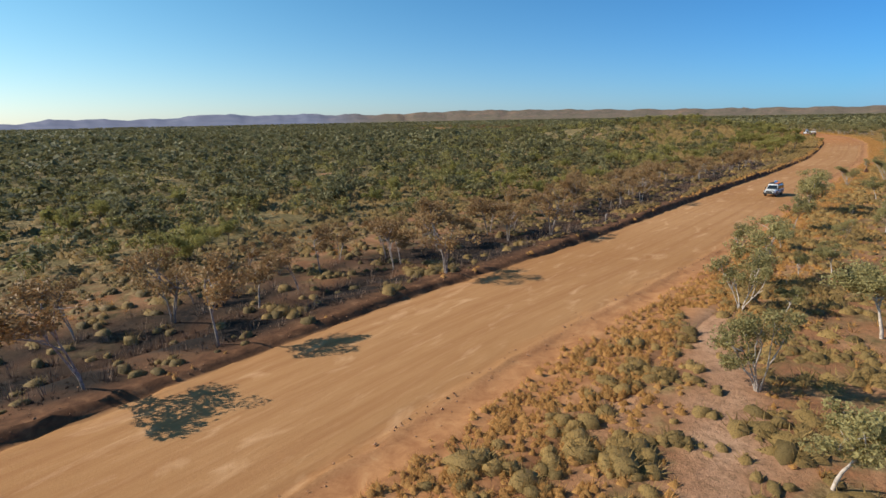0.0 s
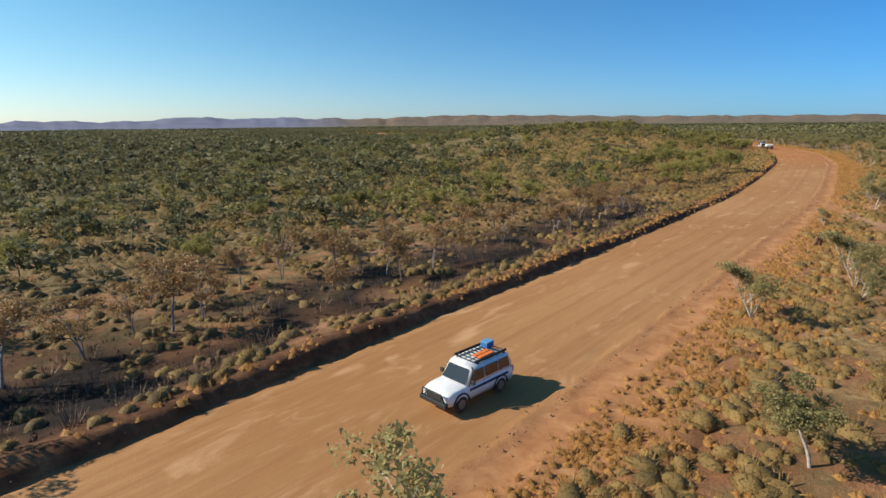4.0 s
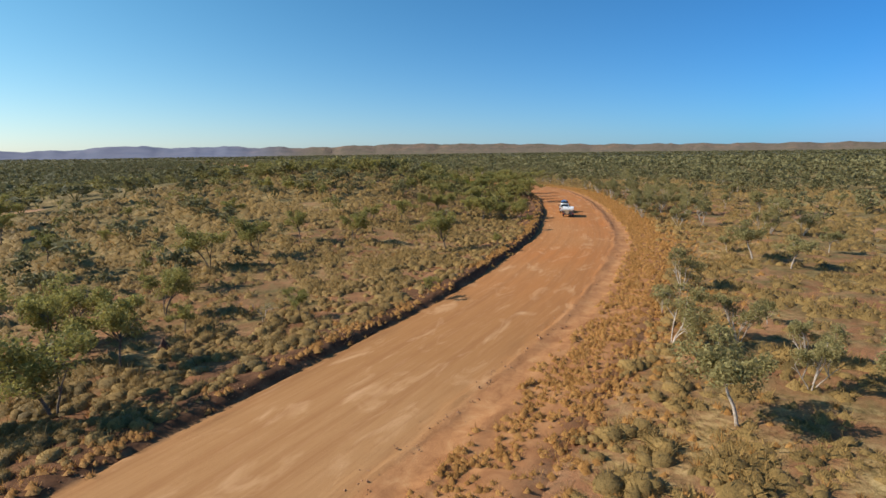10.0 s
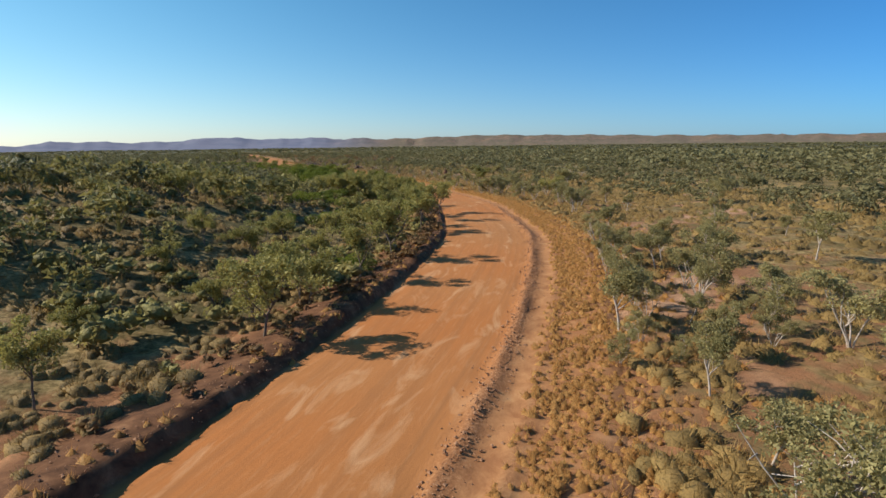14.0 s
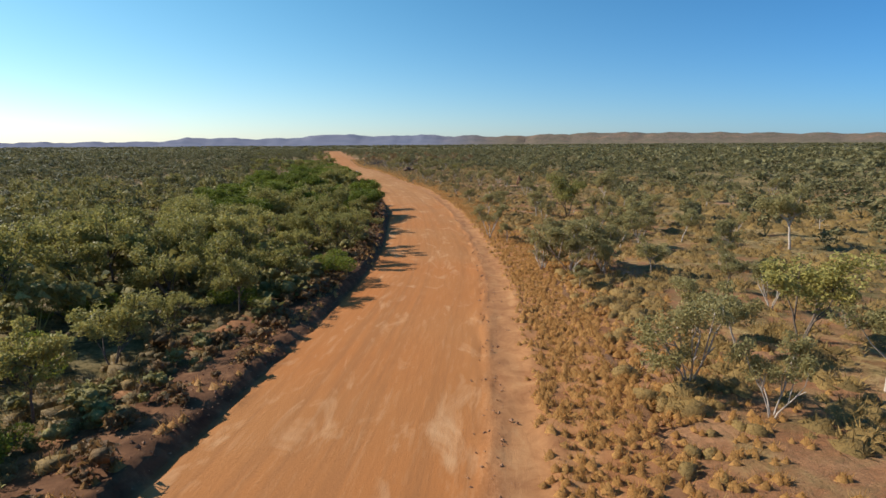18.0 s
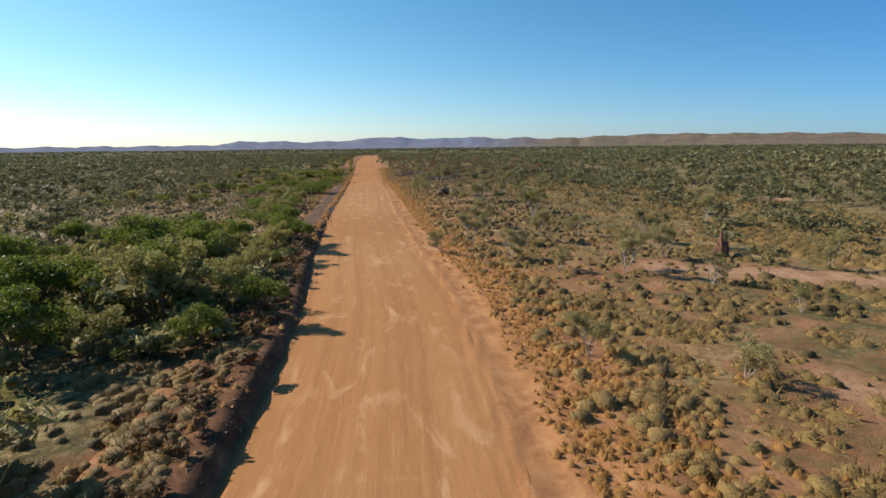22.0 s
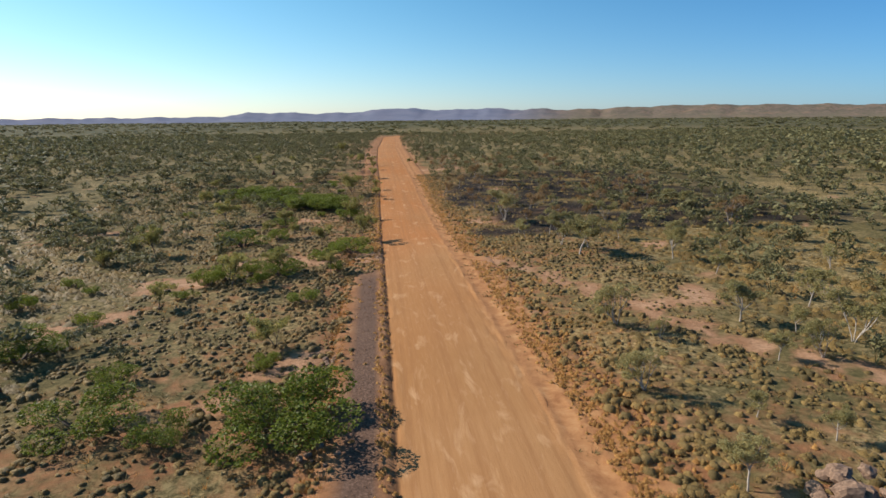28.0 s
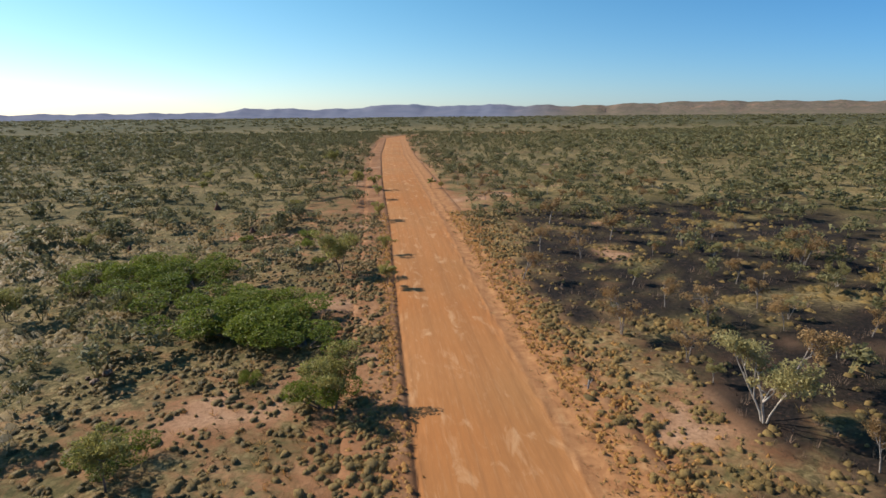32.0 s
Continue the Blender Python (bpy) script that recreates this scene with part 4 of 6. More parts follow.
for tx, ty, th in [(272.2, 154.6, 3.6), (276, 153.6, 3.4), (267, 161, 3.2), (270.2, 156.8, 3.2), (261.4, 153, 2.2), (270, 140.6, 1.8), (281.5, 155, 2.6), (273.4, 158.5, 3.4), (264.5, 163, 3.0), (324.5, 205.5, 5.6), (314.6, 190.3, 5.6), (337.5, 224.5, 5.2), (299.6, 172.4, 5.0), (339.5, 240.6, 5.2), (327.5, 211, 4.6), (309, 183, 4.8), (274.5, 147.5, 3.2), (279, 164.5, 4.6)]:
    plant("green", tx, ty, th, tree_rng.uniform(0.95, 1.15))
sow("green", 44, (276, 372, 150, 396), (-13, -2.8), (2.6, 4.5), 104, 2.6, wide=(0.9, 1.25), keep=lambda x, y: y < 206 or y > 242)
sow("green", 40, (318, 362, 258, 312), (-26, -2.8), (4.0, 6.2), 119, 2.3, wide=(0.95, 1.2))
sow("bright", 66, (332, 374, 300, 394), (-30, -2.6), (3.0, 5.8), 115, 2.5, wide=(1.0, 1.3))
sow("shrub", 40, (300, 372, 185, 396), (-22, -2.2), (1.3, 2.3), 105, 1.6)
sow("fine_gum", 6, (165, 232, 48, 92), (10, 24), (3.0, 5.0), 123, 2.4)
sow("gum", 16, (20, 215, -5, 90), (9, 45), (2.2, 4.8), 106, 3)
sow("gum", 22, (285, 400, 125, 320), (8.5, 19), (2.6, 4.8), 117, 2.6)
sow("fine_gum", 3, (370, 398, 255, 292), (8, 20), (3.6, 5.4), 118, 2.2)
sow("gum", 30, (215, 410, 80, 300), (11, 60), (2.4, 4.8), 107, 3.5)
sow("fine_gum", 18, (300, 345, 138, 190), (6.5, 20), (3.0, 5.0), 126, 1.8)
sow("fine_gum", 10, (362, 392, 225, 292), (6.5, 20), (3.0, 5.0), 127, 1.8)
sow("gum", 30, (382, 455, 300, 565), (10, 60), (2.4, 4.8), 108, 3.5)
sow("gum", 24, (395, 520, 300, 580), (40, 120), (2.6, 5.0), 120, 5)
sow("green", 20, (290, 376, 440, 760), (-60, -8), (1.8, 4.0), 109, 4.0, wide=(0.9, 1.4))
sow("shrub", 26, (318, 372, 445, 640), (-48, -9), (0.9, 2.2), 122, 4.5, wide=(0.8, 1.2))
sow("fine_gum", 5, (388, 428, 432, 484), (9, 42), (2.8, 4.8), 124, 2.4)
sow("gum", 18, (395, 475, 565, 740), (11, 70), (2.2, 4.4), 112, 4)
sow("scorched", 44, (395, 485, 556, 730), (12, 70), (2.2, 4.4), 110, 4)


# ---- plants: joined far and small ones ----
ICO_V = np.array([(0, 1, 1.618), (0, -1, 1.618), (0, 1, -1.618), (0, -1, -1.618), (1, 1.618, 0), (-1, 1.618, 0), (1, -1.618, 0), (-1, -1.618, 0), (1.618, 0, 1), (-1.618, 0, 1), (1.618, 0, -1), (-1.618, 0, -1)]) / 1.902
ICO_F = np.array([(0, 1, 8), (0, 8, 4), (0, 4, 5), (0, 5, 9), (0, 9, 1), (1, 6, 8), (8, 6, 10), (8, 10, 4), (4, 10, 2), (4, 2, 5), (5, 2, 11), (5, 11, 9), (9, 11, 7), (9, 7, 1), (1, 7, 6), (3, 6, 7), (3, 10, 6), (3, 2, 10), (3, 11, 2), (3, 7, 11)])


def bush_template(seed, tris, lobes=3, leaf=0.17):
    """A bush of unit height: rough lobes under leaf sprays."""
    r = np.random.RandomState(seed)
    lob = r.uniform(-0.40, 0.40, (lobes, 3)) * (1 if lobes > 1 else 0.2)
    lob[:, 2] = r.uniform(0.42, 0.68, lobes)
    rad = np.array([0.30, 0.30, 0.25]) * (1.0 if lobes > 1 else 1.45)
    pieces = [(c + ICO_V * r.uniform(0.6, 1.15, (12, 1)) * rad, ICO_F) for c in lob]
    n = max(4, tris - 20 * lobes)
    c = lob[r.randint(0, lobes, n)]
    u = r.normal(0, 1, c.shape)
    u /= np.linalg.norm(u, axis=1)[:, None]
    p = c + u * r.uniform(0.75, 1.2, n)[:, None] * rad * 1.12
    p[:, 2] = np.clip(p[:, 2], 0.05, 1.02)
    pieces.append(leaf_quads(p, leaf, r, 0.0, 1.6))
    return join(pieces)


def tussock_template(seed, blades, thick=0.03, core=6, rings=2, full=1.0):
    """A grass hummock of unit height: a ragged dome under a fringe of fine blades. full: how far the dome fills it."""
    r = np.random.RandomState(seed)
    an = np.arange(core) * 6.2832 / core + r.uniform(0, 6)
    bulge = (1 + 0.25 * np.sin(2 * an + r.uniform(0, 6.28))) * r.uniform(0.75, 1.2, core)
    vs, tri = [], []
    for k, (q, z) in enumerate({1: ((0.82, -0.06),), 2: ((0.80, -0.06), (0.64, 0.48))}[rings]):
        vs += [(np.cos(an[i]) * q * full * bulge[i], np.sin(an[i]) * q * full * bulge[i], z * full + (r.uniform(-0.16, 0.16) if k else 0)) for i in range(core)]
    vs.append((r.uniform(-0.2, 0.2), r.uniform(-0.2, 0.2), 0.78 * full))
    last = (rings - 1) * core
    for i in range(core):
        n = (i + 1) % core
        for k in range(rings - 1):
            tri += [(k * core + i, k * core + n, (k + 1) * core + i), (k * core + n, (k + 1) * core + n, (k + 1) * core + i)]
        tri.append((last + i, last + n, rings * core))
    a = np.arange(blades) * 2.39996 + r.uniform(0, 0.9, blades)
    h = (np.arange(blades) + 0.5) / blades * 0.95 + 0.04
    q = np.sqrt(1 - h * h)
    u = np.stack([np.cos(a) * q * 0.85, np.sin(a) * q * 0.85, h * 0.85], 1)
    tip = u * r.uniform(1.0, 1.28, blades)[:, None] + r.normal(0, 0.075, (blades, 3)) + np.array([0, 0, 0.20])
    base = u * np.array([0.76, 0.76, 0.66]) * full
    side = np.cross(u, r.normal(0, 0.6, (blades, 3)) + np.array([0, 0, 1]))
    side /= np.linalg.norm(side, axis=1)[:, None] + 1e-9
    side *= thick * r.uniform(0.7, 1.4, blades)[:, None]
    v = np.stack([base - side, base + side, tip], 1).reshape(-1, 3)
    o = len(vs)
    return np.concatenate([np.array(vs, float), v]), np.concatenate([np.array(tri), o + np.arange(blades * 3).reshape(-1, 3)])


def wisp_template(seed, blades=18, thick=0.035, spread=0.42):
    """An upright grass tuft of unit height: thin leaning blades round one foot."""
    r = np.random.RandomState(seed)
    a, q = r.uniform(0, 6.28, blades), np.sqrt(r.uniform(0.02, 1, blades))
    foot = np.stack([np.cos(a) * q * 0.22, np.sin(a) * q * 0.22, np.full(blades, -0.06)], 1)
    tip = np.stack([np.cos(a) * q * spread, np.sin(a) * q * spread, r.uniform(0.55, 1.05, blades) * (1 - 0.25 * q)], 1) + r.normal(0, 0.07, (blades, 3))
    w = np.stack([-np.sin(a), np.cos(a), 0 * a], 1) + r.normal(0, 0.5, (blades, 3)) * (1, 1, 0)
    w *= (thick * r.uniform(0.7, 1.5, blades) / np.linalg.norm(w, axis=1))[:, None]
    v = np.stack([foot - w, foot + w, tip], 1).reshape(-1, 3)
    return v, np.arange(blades * 3).reshape(-1, 3)


def tall_template(seed, tris=170, leaf=0.085, lobes=5):
    """A small tree of unit height for joined woods: thin stems, separate leafy lobes."""
    r = np.random.RandomState(seed)
    lob = r.uniform(-0.36, 0.36, (lobes, 3))
    lob[:, 2] = r.uniform(0.42, 0.84, lobes)
    pieces = []
    for c in lob:
        foot = np.array([[-0.016, 0, -0.04], [0.016, 0.01, -0.04], [0, 0, 0]]) + np.array([[0, 0, 0], [0, 0, 0], c])
        pieces.append((foot, np.array([[0, 1, 2]])))
    n = tris // lobes
    for c in lob:
        u = r.normal(0, 1, (n, 3))
        u /= np.linalg.norm(u, axis=1)[:, None]
        p = c + u * r.uniform(0.3, 1, n)[:, None] ** 0.5 * r.uniform(0.16, 0.26) * np.array([1, 1, 0.8])
        p[:, 2] = np.maximum(p[:, 2], 0.08)
        pieces.append(leaf_quads(p, leaf, r, 0.2, 1.6))
    return join(pieces)


def scatter(name, templates, x, y, size, wide, mat, seed, label, category, sink=0.03, tint=None):
    """Many small plants joined in one object."""
    r = np.random.RandomState(seed)
    z = ground_z(x, y)
    which = r.randint(0, len(templates), len(x))
    rot = r.uniform(0, 6.28, len(x))
    tint = r.uniform(0, 1, len(x)) if tint is None else tint
    vs, fs, tn, o = [], [], [], 0
    for k, (tv, tf) in enumerate(templates):
        m = which == k
        n = m.sum()
        if not n:
            continue
        c, s = np.cos(rot[m])[:, None], np.sin(rot[m])[:, None]
        w = (size[m] * wide[m])[:, None]
        px = (tv[None, :, 0] * c - tv[None, :, 1] * s) * w + x[m][:, None]
        py = (tv[None, :, 0] * s + tv[None, :, 1] * c) * w + y[m][:, None]
        pz = tv[None, :, 2] * size[m][:, None] + z[m][:, None] - sink
        vs.append(np.stack([px, py, pz], 2).reshape(-1, 3))
        fs.append((tf[None] + (np.arange(n) * len(tv))[:, None, None]).reshape(-1, tf.shape[1]) + o)
        tn.append(np.repeat(tint[m], len(tv)))
        o += n * len(tv)
    ob = new(name, mesh_arrays(name, np.concatenate(vs), np.concatenate(fs), mat, {"tint": np.concatenate(tn)}, True))
    tagged(ob, label, category, kind="stuff")
    return ob


def spots(n, box, seed):
    r = np.random.RandomState(seed)
    return r.uniform(box[0], box[1], n), r.uniform(box[2], box[3], n), r


def in_view_plan(x, y):
    """The part of the plan that lies ahead of the road's course."""
    west = np.where(y < 300, -60 - 0.10 * y, -90 - 0.45 * (y - 300))
    return (x > west) & (y > 0.18 * x - 60) | (x > west) & (y > 350)


# spinifex hummocks and straw grass near the road
def along_road(n, seed, o_of):
    """Places along the seen stretch of the road at offsets beyond its edge (negative: left)."""
    r = np.random.RandomState(seed)
    k = r.randint(640, 640 + 960, n)
    o = o_of(r, n)
    u = o + np.sign(o) * LINE[k, 3]
    j = r.uniform(-0.5, 0.5, n)
    x, y = LINE[k, 0] - LEFT[k, 0] * u + ALONG[k, 0] * j, LINE[k, 1] - LEFT[k, 1] * u + ALONG[k, 1] * j
    i, d, _ = road_frame(x, y)
    off = np.abs(d) - LINE[i, 3]
    ok = np.abs(off - np.abs(o)) < 2.0
    return x[ok], y[ok], np.sign(d[ok]), off[ok], r


def grasses():
    # hummocks stand in clumps
    x, y, side, off, r = along_road(40000, 201, lambda r, n: np.where(r.uniform(0, 1, n) < 0.5, 1, -1) * (1.5 + 78 * r.uniform(0, 1, n) ** 1.55))
    n = r.randint(1, 9, len(x))
    x, y, tall = np.repeat(x, n), np.repeat(y, n), np.repeat(r.gamma(4, 0.25, len(x)), n) * r.uniform(0.55, 1.25, n.sum())
    run = r.uniform(0.4, 1.0, len(x)) * (0.8 + 0.012 * np.repeat(off, n))
    x, y = x + r.normal(0, 1, len(x)) * run, y + r.normal(0, 1, len(x)) * run
    x2, y2, side2, off2, r = along_road(21000, 231, lambda r, n: np.where(r.uniform(0, 1, n) < 0.36, 1, -1) * (5 + 75 * r.uniform(0, 1, n) ** 1.4))
    q = ((y2 > 425) & (y2 < 700)) | ((side2 < 0) & (x2 > 165) & (x2 < 285) & (y2 < 260))
    x2, y2 = x2[q], y2[q]
    n = r.randint(1, 6, len(x2))
    t2 = np.repeat(r.gamma(3.2, 0.26, len(x2)), n)
    x = np.r_[x, np.repeat(x2, n) + r.normal(0, 0.8, len(t2))]
    y = np.r_[y, np.repeat(y2, n) + r.normal(0, 0.6, len(t2))]
    tall = np.r_[tall, t2]
    i, d, _ = road_frame(x, y)
    side, off = np.sign(d), np.abs(d) - LINE[i, 3]
    burnt, dry = burnt_at(x, y), dry_at(x, y)
    golden = sstep(185, 230, x) * (1 - sstep(260, 340, y))
    dens = np.where(side > 0, sstep(3.4 + 2.6 * golden, 7.0 + 2.5 * golden, off), np.where((x > 268) & (y < 330), sstep(2.6, 5.5, off), sstep(1.2, 3.0, off))) * (1 - 0.95 * burnt) * (1 - 0.7 * bare_at(x, y))
    dens = dens * np.where((side < 0) & (y > 395) & (y < 518), sstep(3.8, 5.0, off), 1)
    dens = dens * np.where(side < 0, 1 - 0.15 * sstep(280, 300, x) * (1 - sstep(400, 440, y)), 1)
    dens = dens * np.where(off > 4, 0.3 + 0.7 * sstep(0.16, 0.5, 0.5 + 0.5 * wob(x, y, 8.5, 208) + 0.25 * wob(x, y, 21, 210)), 1)
    dens = dens * np.where(off > 32, 0.7, 1)
    m = (r.uniform(0, 1, len(x)) < dens) & (off > 1.2)
    x, y, off, tall, dry = x[m], y[m], off[m], tall[m], dry[m]
    size = (1.28 - 0.18 * sstep(395, 440, y)) * (0.14 + 0.25 * np.clip(tall, 0.25, 1.6)) * r.uniform(0.75, 1.2, len(x)) * (1 + 0.15 * sstep(20, 60, off)) * (1 - 0.08 * sstep(420, 460, y))
    wide = r.uniform(0.85, 1.4, len(x))
    tint = np.clip(r.normal(0.32, 0.24, len(x)) + 0.55 * dry + 0.12 * wob(x, y, 50, 203), 0, 1) * (1 - 0.24 * sstep(340, 420, y))
    plume = r.uniform(0, 1, len(x)) < sstep(0.30, 0.55, tint + 0.10 * wob(x, y, 12, 222)) * np.where(y > 400, 0.6, 1)
    belts = ((off < 11, False, 20, 0.030, 1.0, 7, 2, 0.92, "olive spinifex hummocks on red soil beside the road"),
             (off < 11, True, 32, 0.027, 1.15, 6, 2, 0.80, "straw-coloured plumes of dry spinifex beside the road"),
             ((off >= 11) & (off < 32), False, 8, 0.045, 1.0, 5, 2, 0.94, "spinifex hummocks further from the road"),
             ((off >= 11) & (off < 32), True, 14, 0.042, 1.15, 5, 1, 0.92, "dry straw-coloured spinifex further from the road"),
             (off >= 32, None, 3, 0.085, 1.3, 5, 1, 1.0, "spinifex hummocks spread over the plain"))
    for k, (m, airy, blades, thick, grow, core, rings, full, label) in enumerate(belts):
        m = m if airy is None else m & (plume == airy)
        scatter("spinifex_grass", [tussock_template(31 + 7 * k + j, blades, thick, core, rings, full) for j in range(7)], x[m], y[m], size[m] * grow, wide[m] * grow, M_SPINIFEX, 204 + k, label, "grass", tint=tint[m])
    # golden grass on the right verge and along the top of the left bank
    x, y, side, off, r = along_road(62000, 209, lambda r, n: np.where(r.uniform(0, 1, n) < 0.78, 2.1 + r.gamma(2.0, 1.9, n), -0.5 - r.gamma(2.0, 0.7, n)))
    x, y = x + r.normal(0, 0.25, len(x)), y + r.normal(0, 0.25, len(x))
    gold = 0.34 + 0.45 * (1 - sstep(60, 200, x)) + 0.66 * sstep(185, 250, x) * (1 - sstep(300, 420, y))
    line = np.exp(-((off - 3.4) / 1.3) ** 2)
    want = np.where(side > 0, np.maximum(gold, (0.5 + 0.4 * sstep(380, 400, y) * (1 - sstep(490, 520, y))) * line), np.where(y > 300, 0.10, (0.06 + 0.5 * sstep(70, 95, x) * (off < 1.7) + 0.3 * sstep(152, 175, x)) * (1 - 0.75 * sstep(278, 288, x))))
    want = np.where((side < 0) & (y > 385), np.where((off < 1.45) | (off > 3.6) | (y > 520), 0.8, 0.03), want)
    want = want * np.where(side > 0, 1, sstep(0.2, 0.6, 0.5 + 0.5 * wob(x, y, 13, 221)) * 0.6 + 0.4)
    m = (r.uniform(0, 1, len(x)) < want * (0.6 + 0.7 * (0.5 + 0.5 * wob(x, y, 9, 206)))) & (burnt_at(x, y) < 0.4) & (track_at(x, y) < 0.3) & (off > 0.4)
    x, y = x[m], y[m]
    scatter("straw_grass", [tussock_template(s, 15, 0.028, 4, 1, 0.88) for s in range(41, 47)], x, y, r.uniform(0.22, 0.50, len(x)), r.uniform(0.7, 1.15, len(x)), M_STRAW, 207, "dry golden grass tufts along the road verge", "grass", sink=0.0)
    # low brown litter grass between the hummocks of the straight
    x, y, side, off, r = along_road(60000, 241, lambda r, n: np.where(r.uniform(0, 1, n) < 0.5, 1, -1) * (1.6 + 34 * r.uniform(0, 1, n) ** 1.5))
    x, y = x + r.normal(0, 0.5, len(x)), y + r.normal(0, 0.5, len(x))
    thick = sstep(0.30, 0.62, 0.5 + 0.5 * wob(x, y, 10, 242) + 0.25 * wob(x, y, 4, 243))
    m = (y > 385) & (r.uniform(0, 1, len(x)) < thick) & (burnt_at(x, y) < 0.4) & (bare_at(x, y) < 0.5) & ((side > 0) | (y > 520) | (off > 5))
    x, y = x[m], y[m]
    scatter("litter_grass", [wisp_template(s, 9, 0.055, 1.0) for s in range(151, 156)], x, y, r.uniform(0.18, 0.42, len(x)), r.uniform(1.2, 2.2, len(x)), M_SPINIFEX, 244, "low brown litter of dry grass between hummocks", "grass", sink=0.0, tint=np.clip(0.42 + 0.3 * wob(x, y, 23, 245) + r.normal(0, 0.15, len(x)), 0, 1))
    # golden patches among the hummocks
    x, y, side, off, r = along_road(26000, 215, lambda r, n: np.where(r.uniform(0, 1, n) < 0.45, 1, -1) * (6 + 45 * r.uniform(0, 1, n) ** 1.3))
    m = (0.5 + 0.5 * wob(x, y, 14, 216) + 0.2 * wob(x, y, 5, 217) > 0.62) & (burnt_at(x, y) < 0.3) & (track_at(x, y) < 0.3) & ((x < 285) | (y > 400) | (side > 0))
    x, y = x[m], y[m]
    scatter("straw_grass", [wisp_template(s, 12, 0.035, 0.9) for s in range(141, 145)], x, y, r.uniform(0.3, 0.7, len(x)), r.uniform(0.9, 1.4, len(x)), M_STRAW, 218, "patches of dry golden grass among the hummocks", "grass", sink=0.0)
    # a thin line of dry grass behind the gravel shoulder
    k = r.randint(1170, 1500, 2600)
    u = -(LINE[k, 3] + 5.6 + r.normal(0, 0.45, len(k)))
    x, y = LINE[k, 0] - LEFT[k, 0] * u, LINE[k, 1] - LEFT[k, 1] * u
    m = (y > 440) & (wob(x, y, 30, 219) > -0.3)
    x, y = x[m], y[m]
    scatter("straw_grass", [wisp_template(s, 16, 0.026, 0.85) for s in range(47, 50)], x, y, r.uniform(0.3, 0.6, len(x)), r.uniform(0.8, 1.3, len(x)), M_STRAW, 220, "line of dry grass behind the gravel shoulder", "grass", sink=0.0)


def far_bushes():
    # middle distance
    x, y, r = spots(54000, (-260, 1000, 0, 1200), 301)
    i, d, _ = road_frame(x, y)
    off = np.abs(d) - LINE[i, 3]
    patch = 0.5 + 0.5 * wob(x, y, 90, 302)
    dens = np.where(y > 640, sstep(3.5, 12, off), sstep(16, 45, off)) * (0.45 + 0.55 * patch)
    open_left = np.exp(-((x - 215) / 60) ** 2 - ((y - 175) / 50) ** 2) * (d < 0)
    dens = dens * (1 - 0.75 * open_left)
    dens = np.where(d > 0, dens * 0.75 * np.where(y > 640, 1, sstep(22, 60, off)), dens)
    m = in_view_plan(x, y) & (r.uniform(0, 1, len(x)) < dens) & (off > np.where(y > 640, 3.5, 14))
    x, y, off = x[m], y[m], off[m]
    size = np.minimum(r.gamma(6, 0.38, len(x)) + 0.8, 4.4)
    tint = np.clip(r.normal(0.45, 0.28, len(x)) + 0.3 * (d[m] > 0), 0, 1)
    belts = ((off < 62, 140, 0.095, 6, range(51, 57), "scattered olive-green bushes and small trees on the plain"),
             ((off >= 62) & (off < 150), 60, 0.140, 5, range(57, 62), "olive-green bushes further out on the plain"),
             ((off >= 150) & (off < 320), 26, 0.22, 4, range(62, 67), "olive-green bushland stretching over the plain"),
             (off >= 320, 14, 0.33, 3, range(67, 71), "grey-green bushland far out on the plain"))
    for k, (m, tris, leaf, lobes, seeds, label) in enumerate(belts):
        scatter("bushland", [tall_template(s, tris, leaf, lobes) for s in seeds], x[m], y[m], size[m] * (1 + 0.05 * k), r.uniform(0.85, 1.45, m.sum()) * (1 + 0.12 * k), M_BUSH, 303 + k, label, "bushland", tint=tint[m])
    # far plain
    x, y, r = spots(8500, (-1900, 3300, 300, 3400), 305)
    i, d, _ = road_frame(x, y)
    ins = (x > -260) & (x < 1000) & (y < 1200)
    m = ~ins & (np.abs(d) > 25) & ((x > -300 - 0.7 * y) | (y > 900)) & (y > 0.25 * x - 100)
    x, y = x[m], y[m]
    scatter("bushland", [tall_template(s, 21, 0.30, 3) for s in range(71, 77)], x, y, r.uniform(2.5, 5.0, len(x)), r.uniform(2.2, 4.4, len(x)), M_BUSH, 306, "far bushland fading to the horizon", "bushland")


def thicket():
    """Low growth between the trees of the wood."""
    x, y, side, off, r = along_road(5200, 311, lambda r, n: -(3.4 + 75 * r.uniform(0, 1, n) ** 1.5))
    w = sstep(160, 205, y) * (1 - sstep(388, 402, y)) * sstep(265, 290, x) * (1 - 0.9 * clearing(x, y))
    m = r.uniform(0, 1, len(x)) < w
    x, y, off = x[m], y[m], off[m]
    scatter("thicket", [bush_template(s, 130, 3, 0.13) for s in range(81, 87)], x, y, r.uniform(0.7, 2.4, len(x)) * (1 - 0.45 * sstep(185, 195, y) * (1 - sstep(250, 262, y))), r.uniform(0.9, 1.3, len(x)), M_THICKET, 312, "olive undergrowth between the trees beside the road", "thicket")


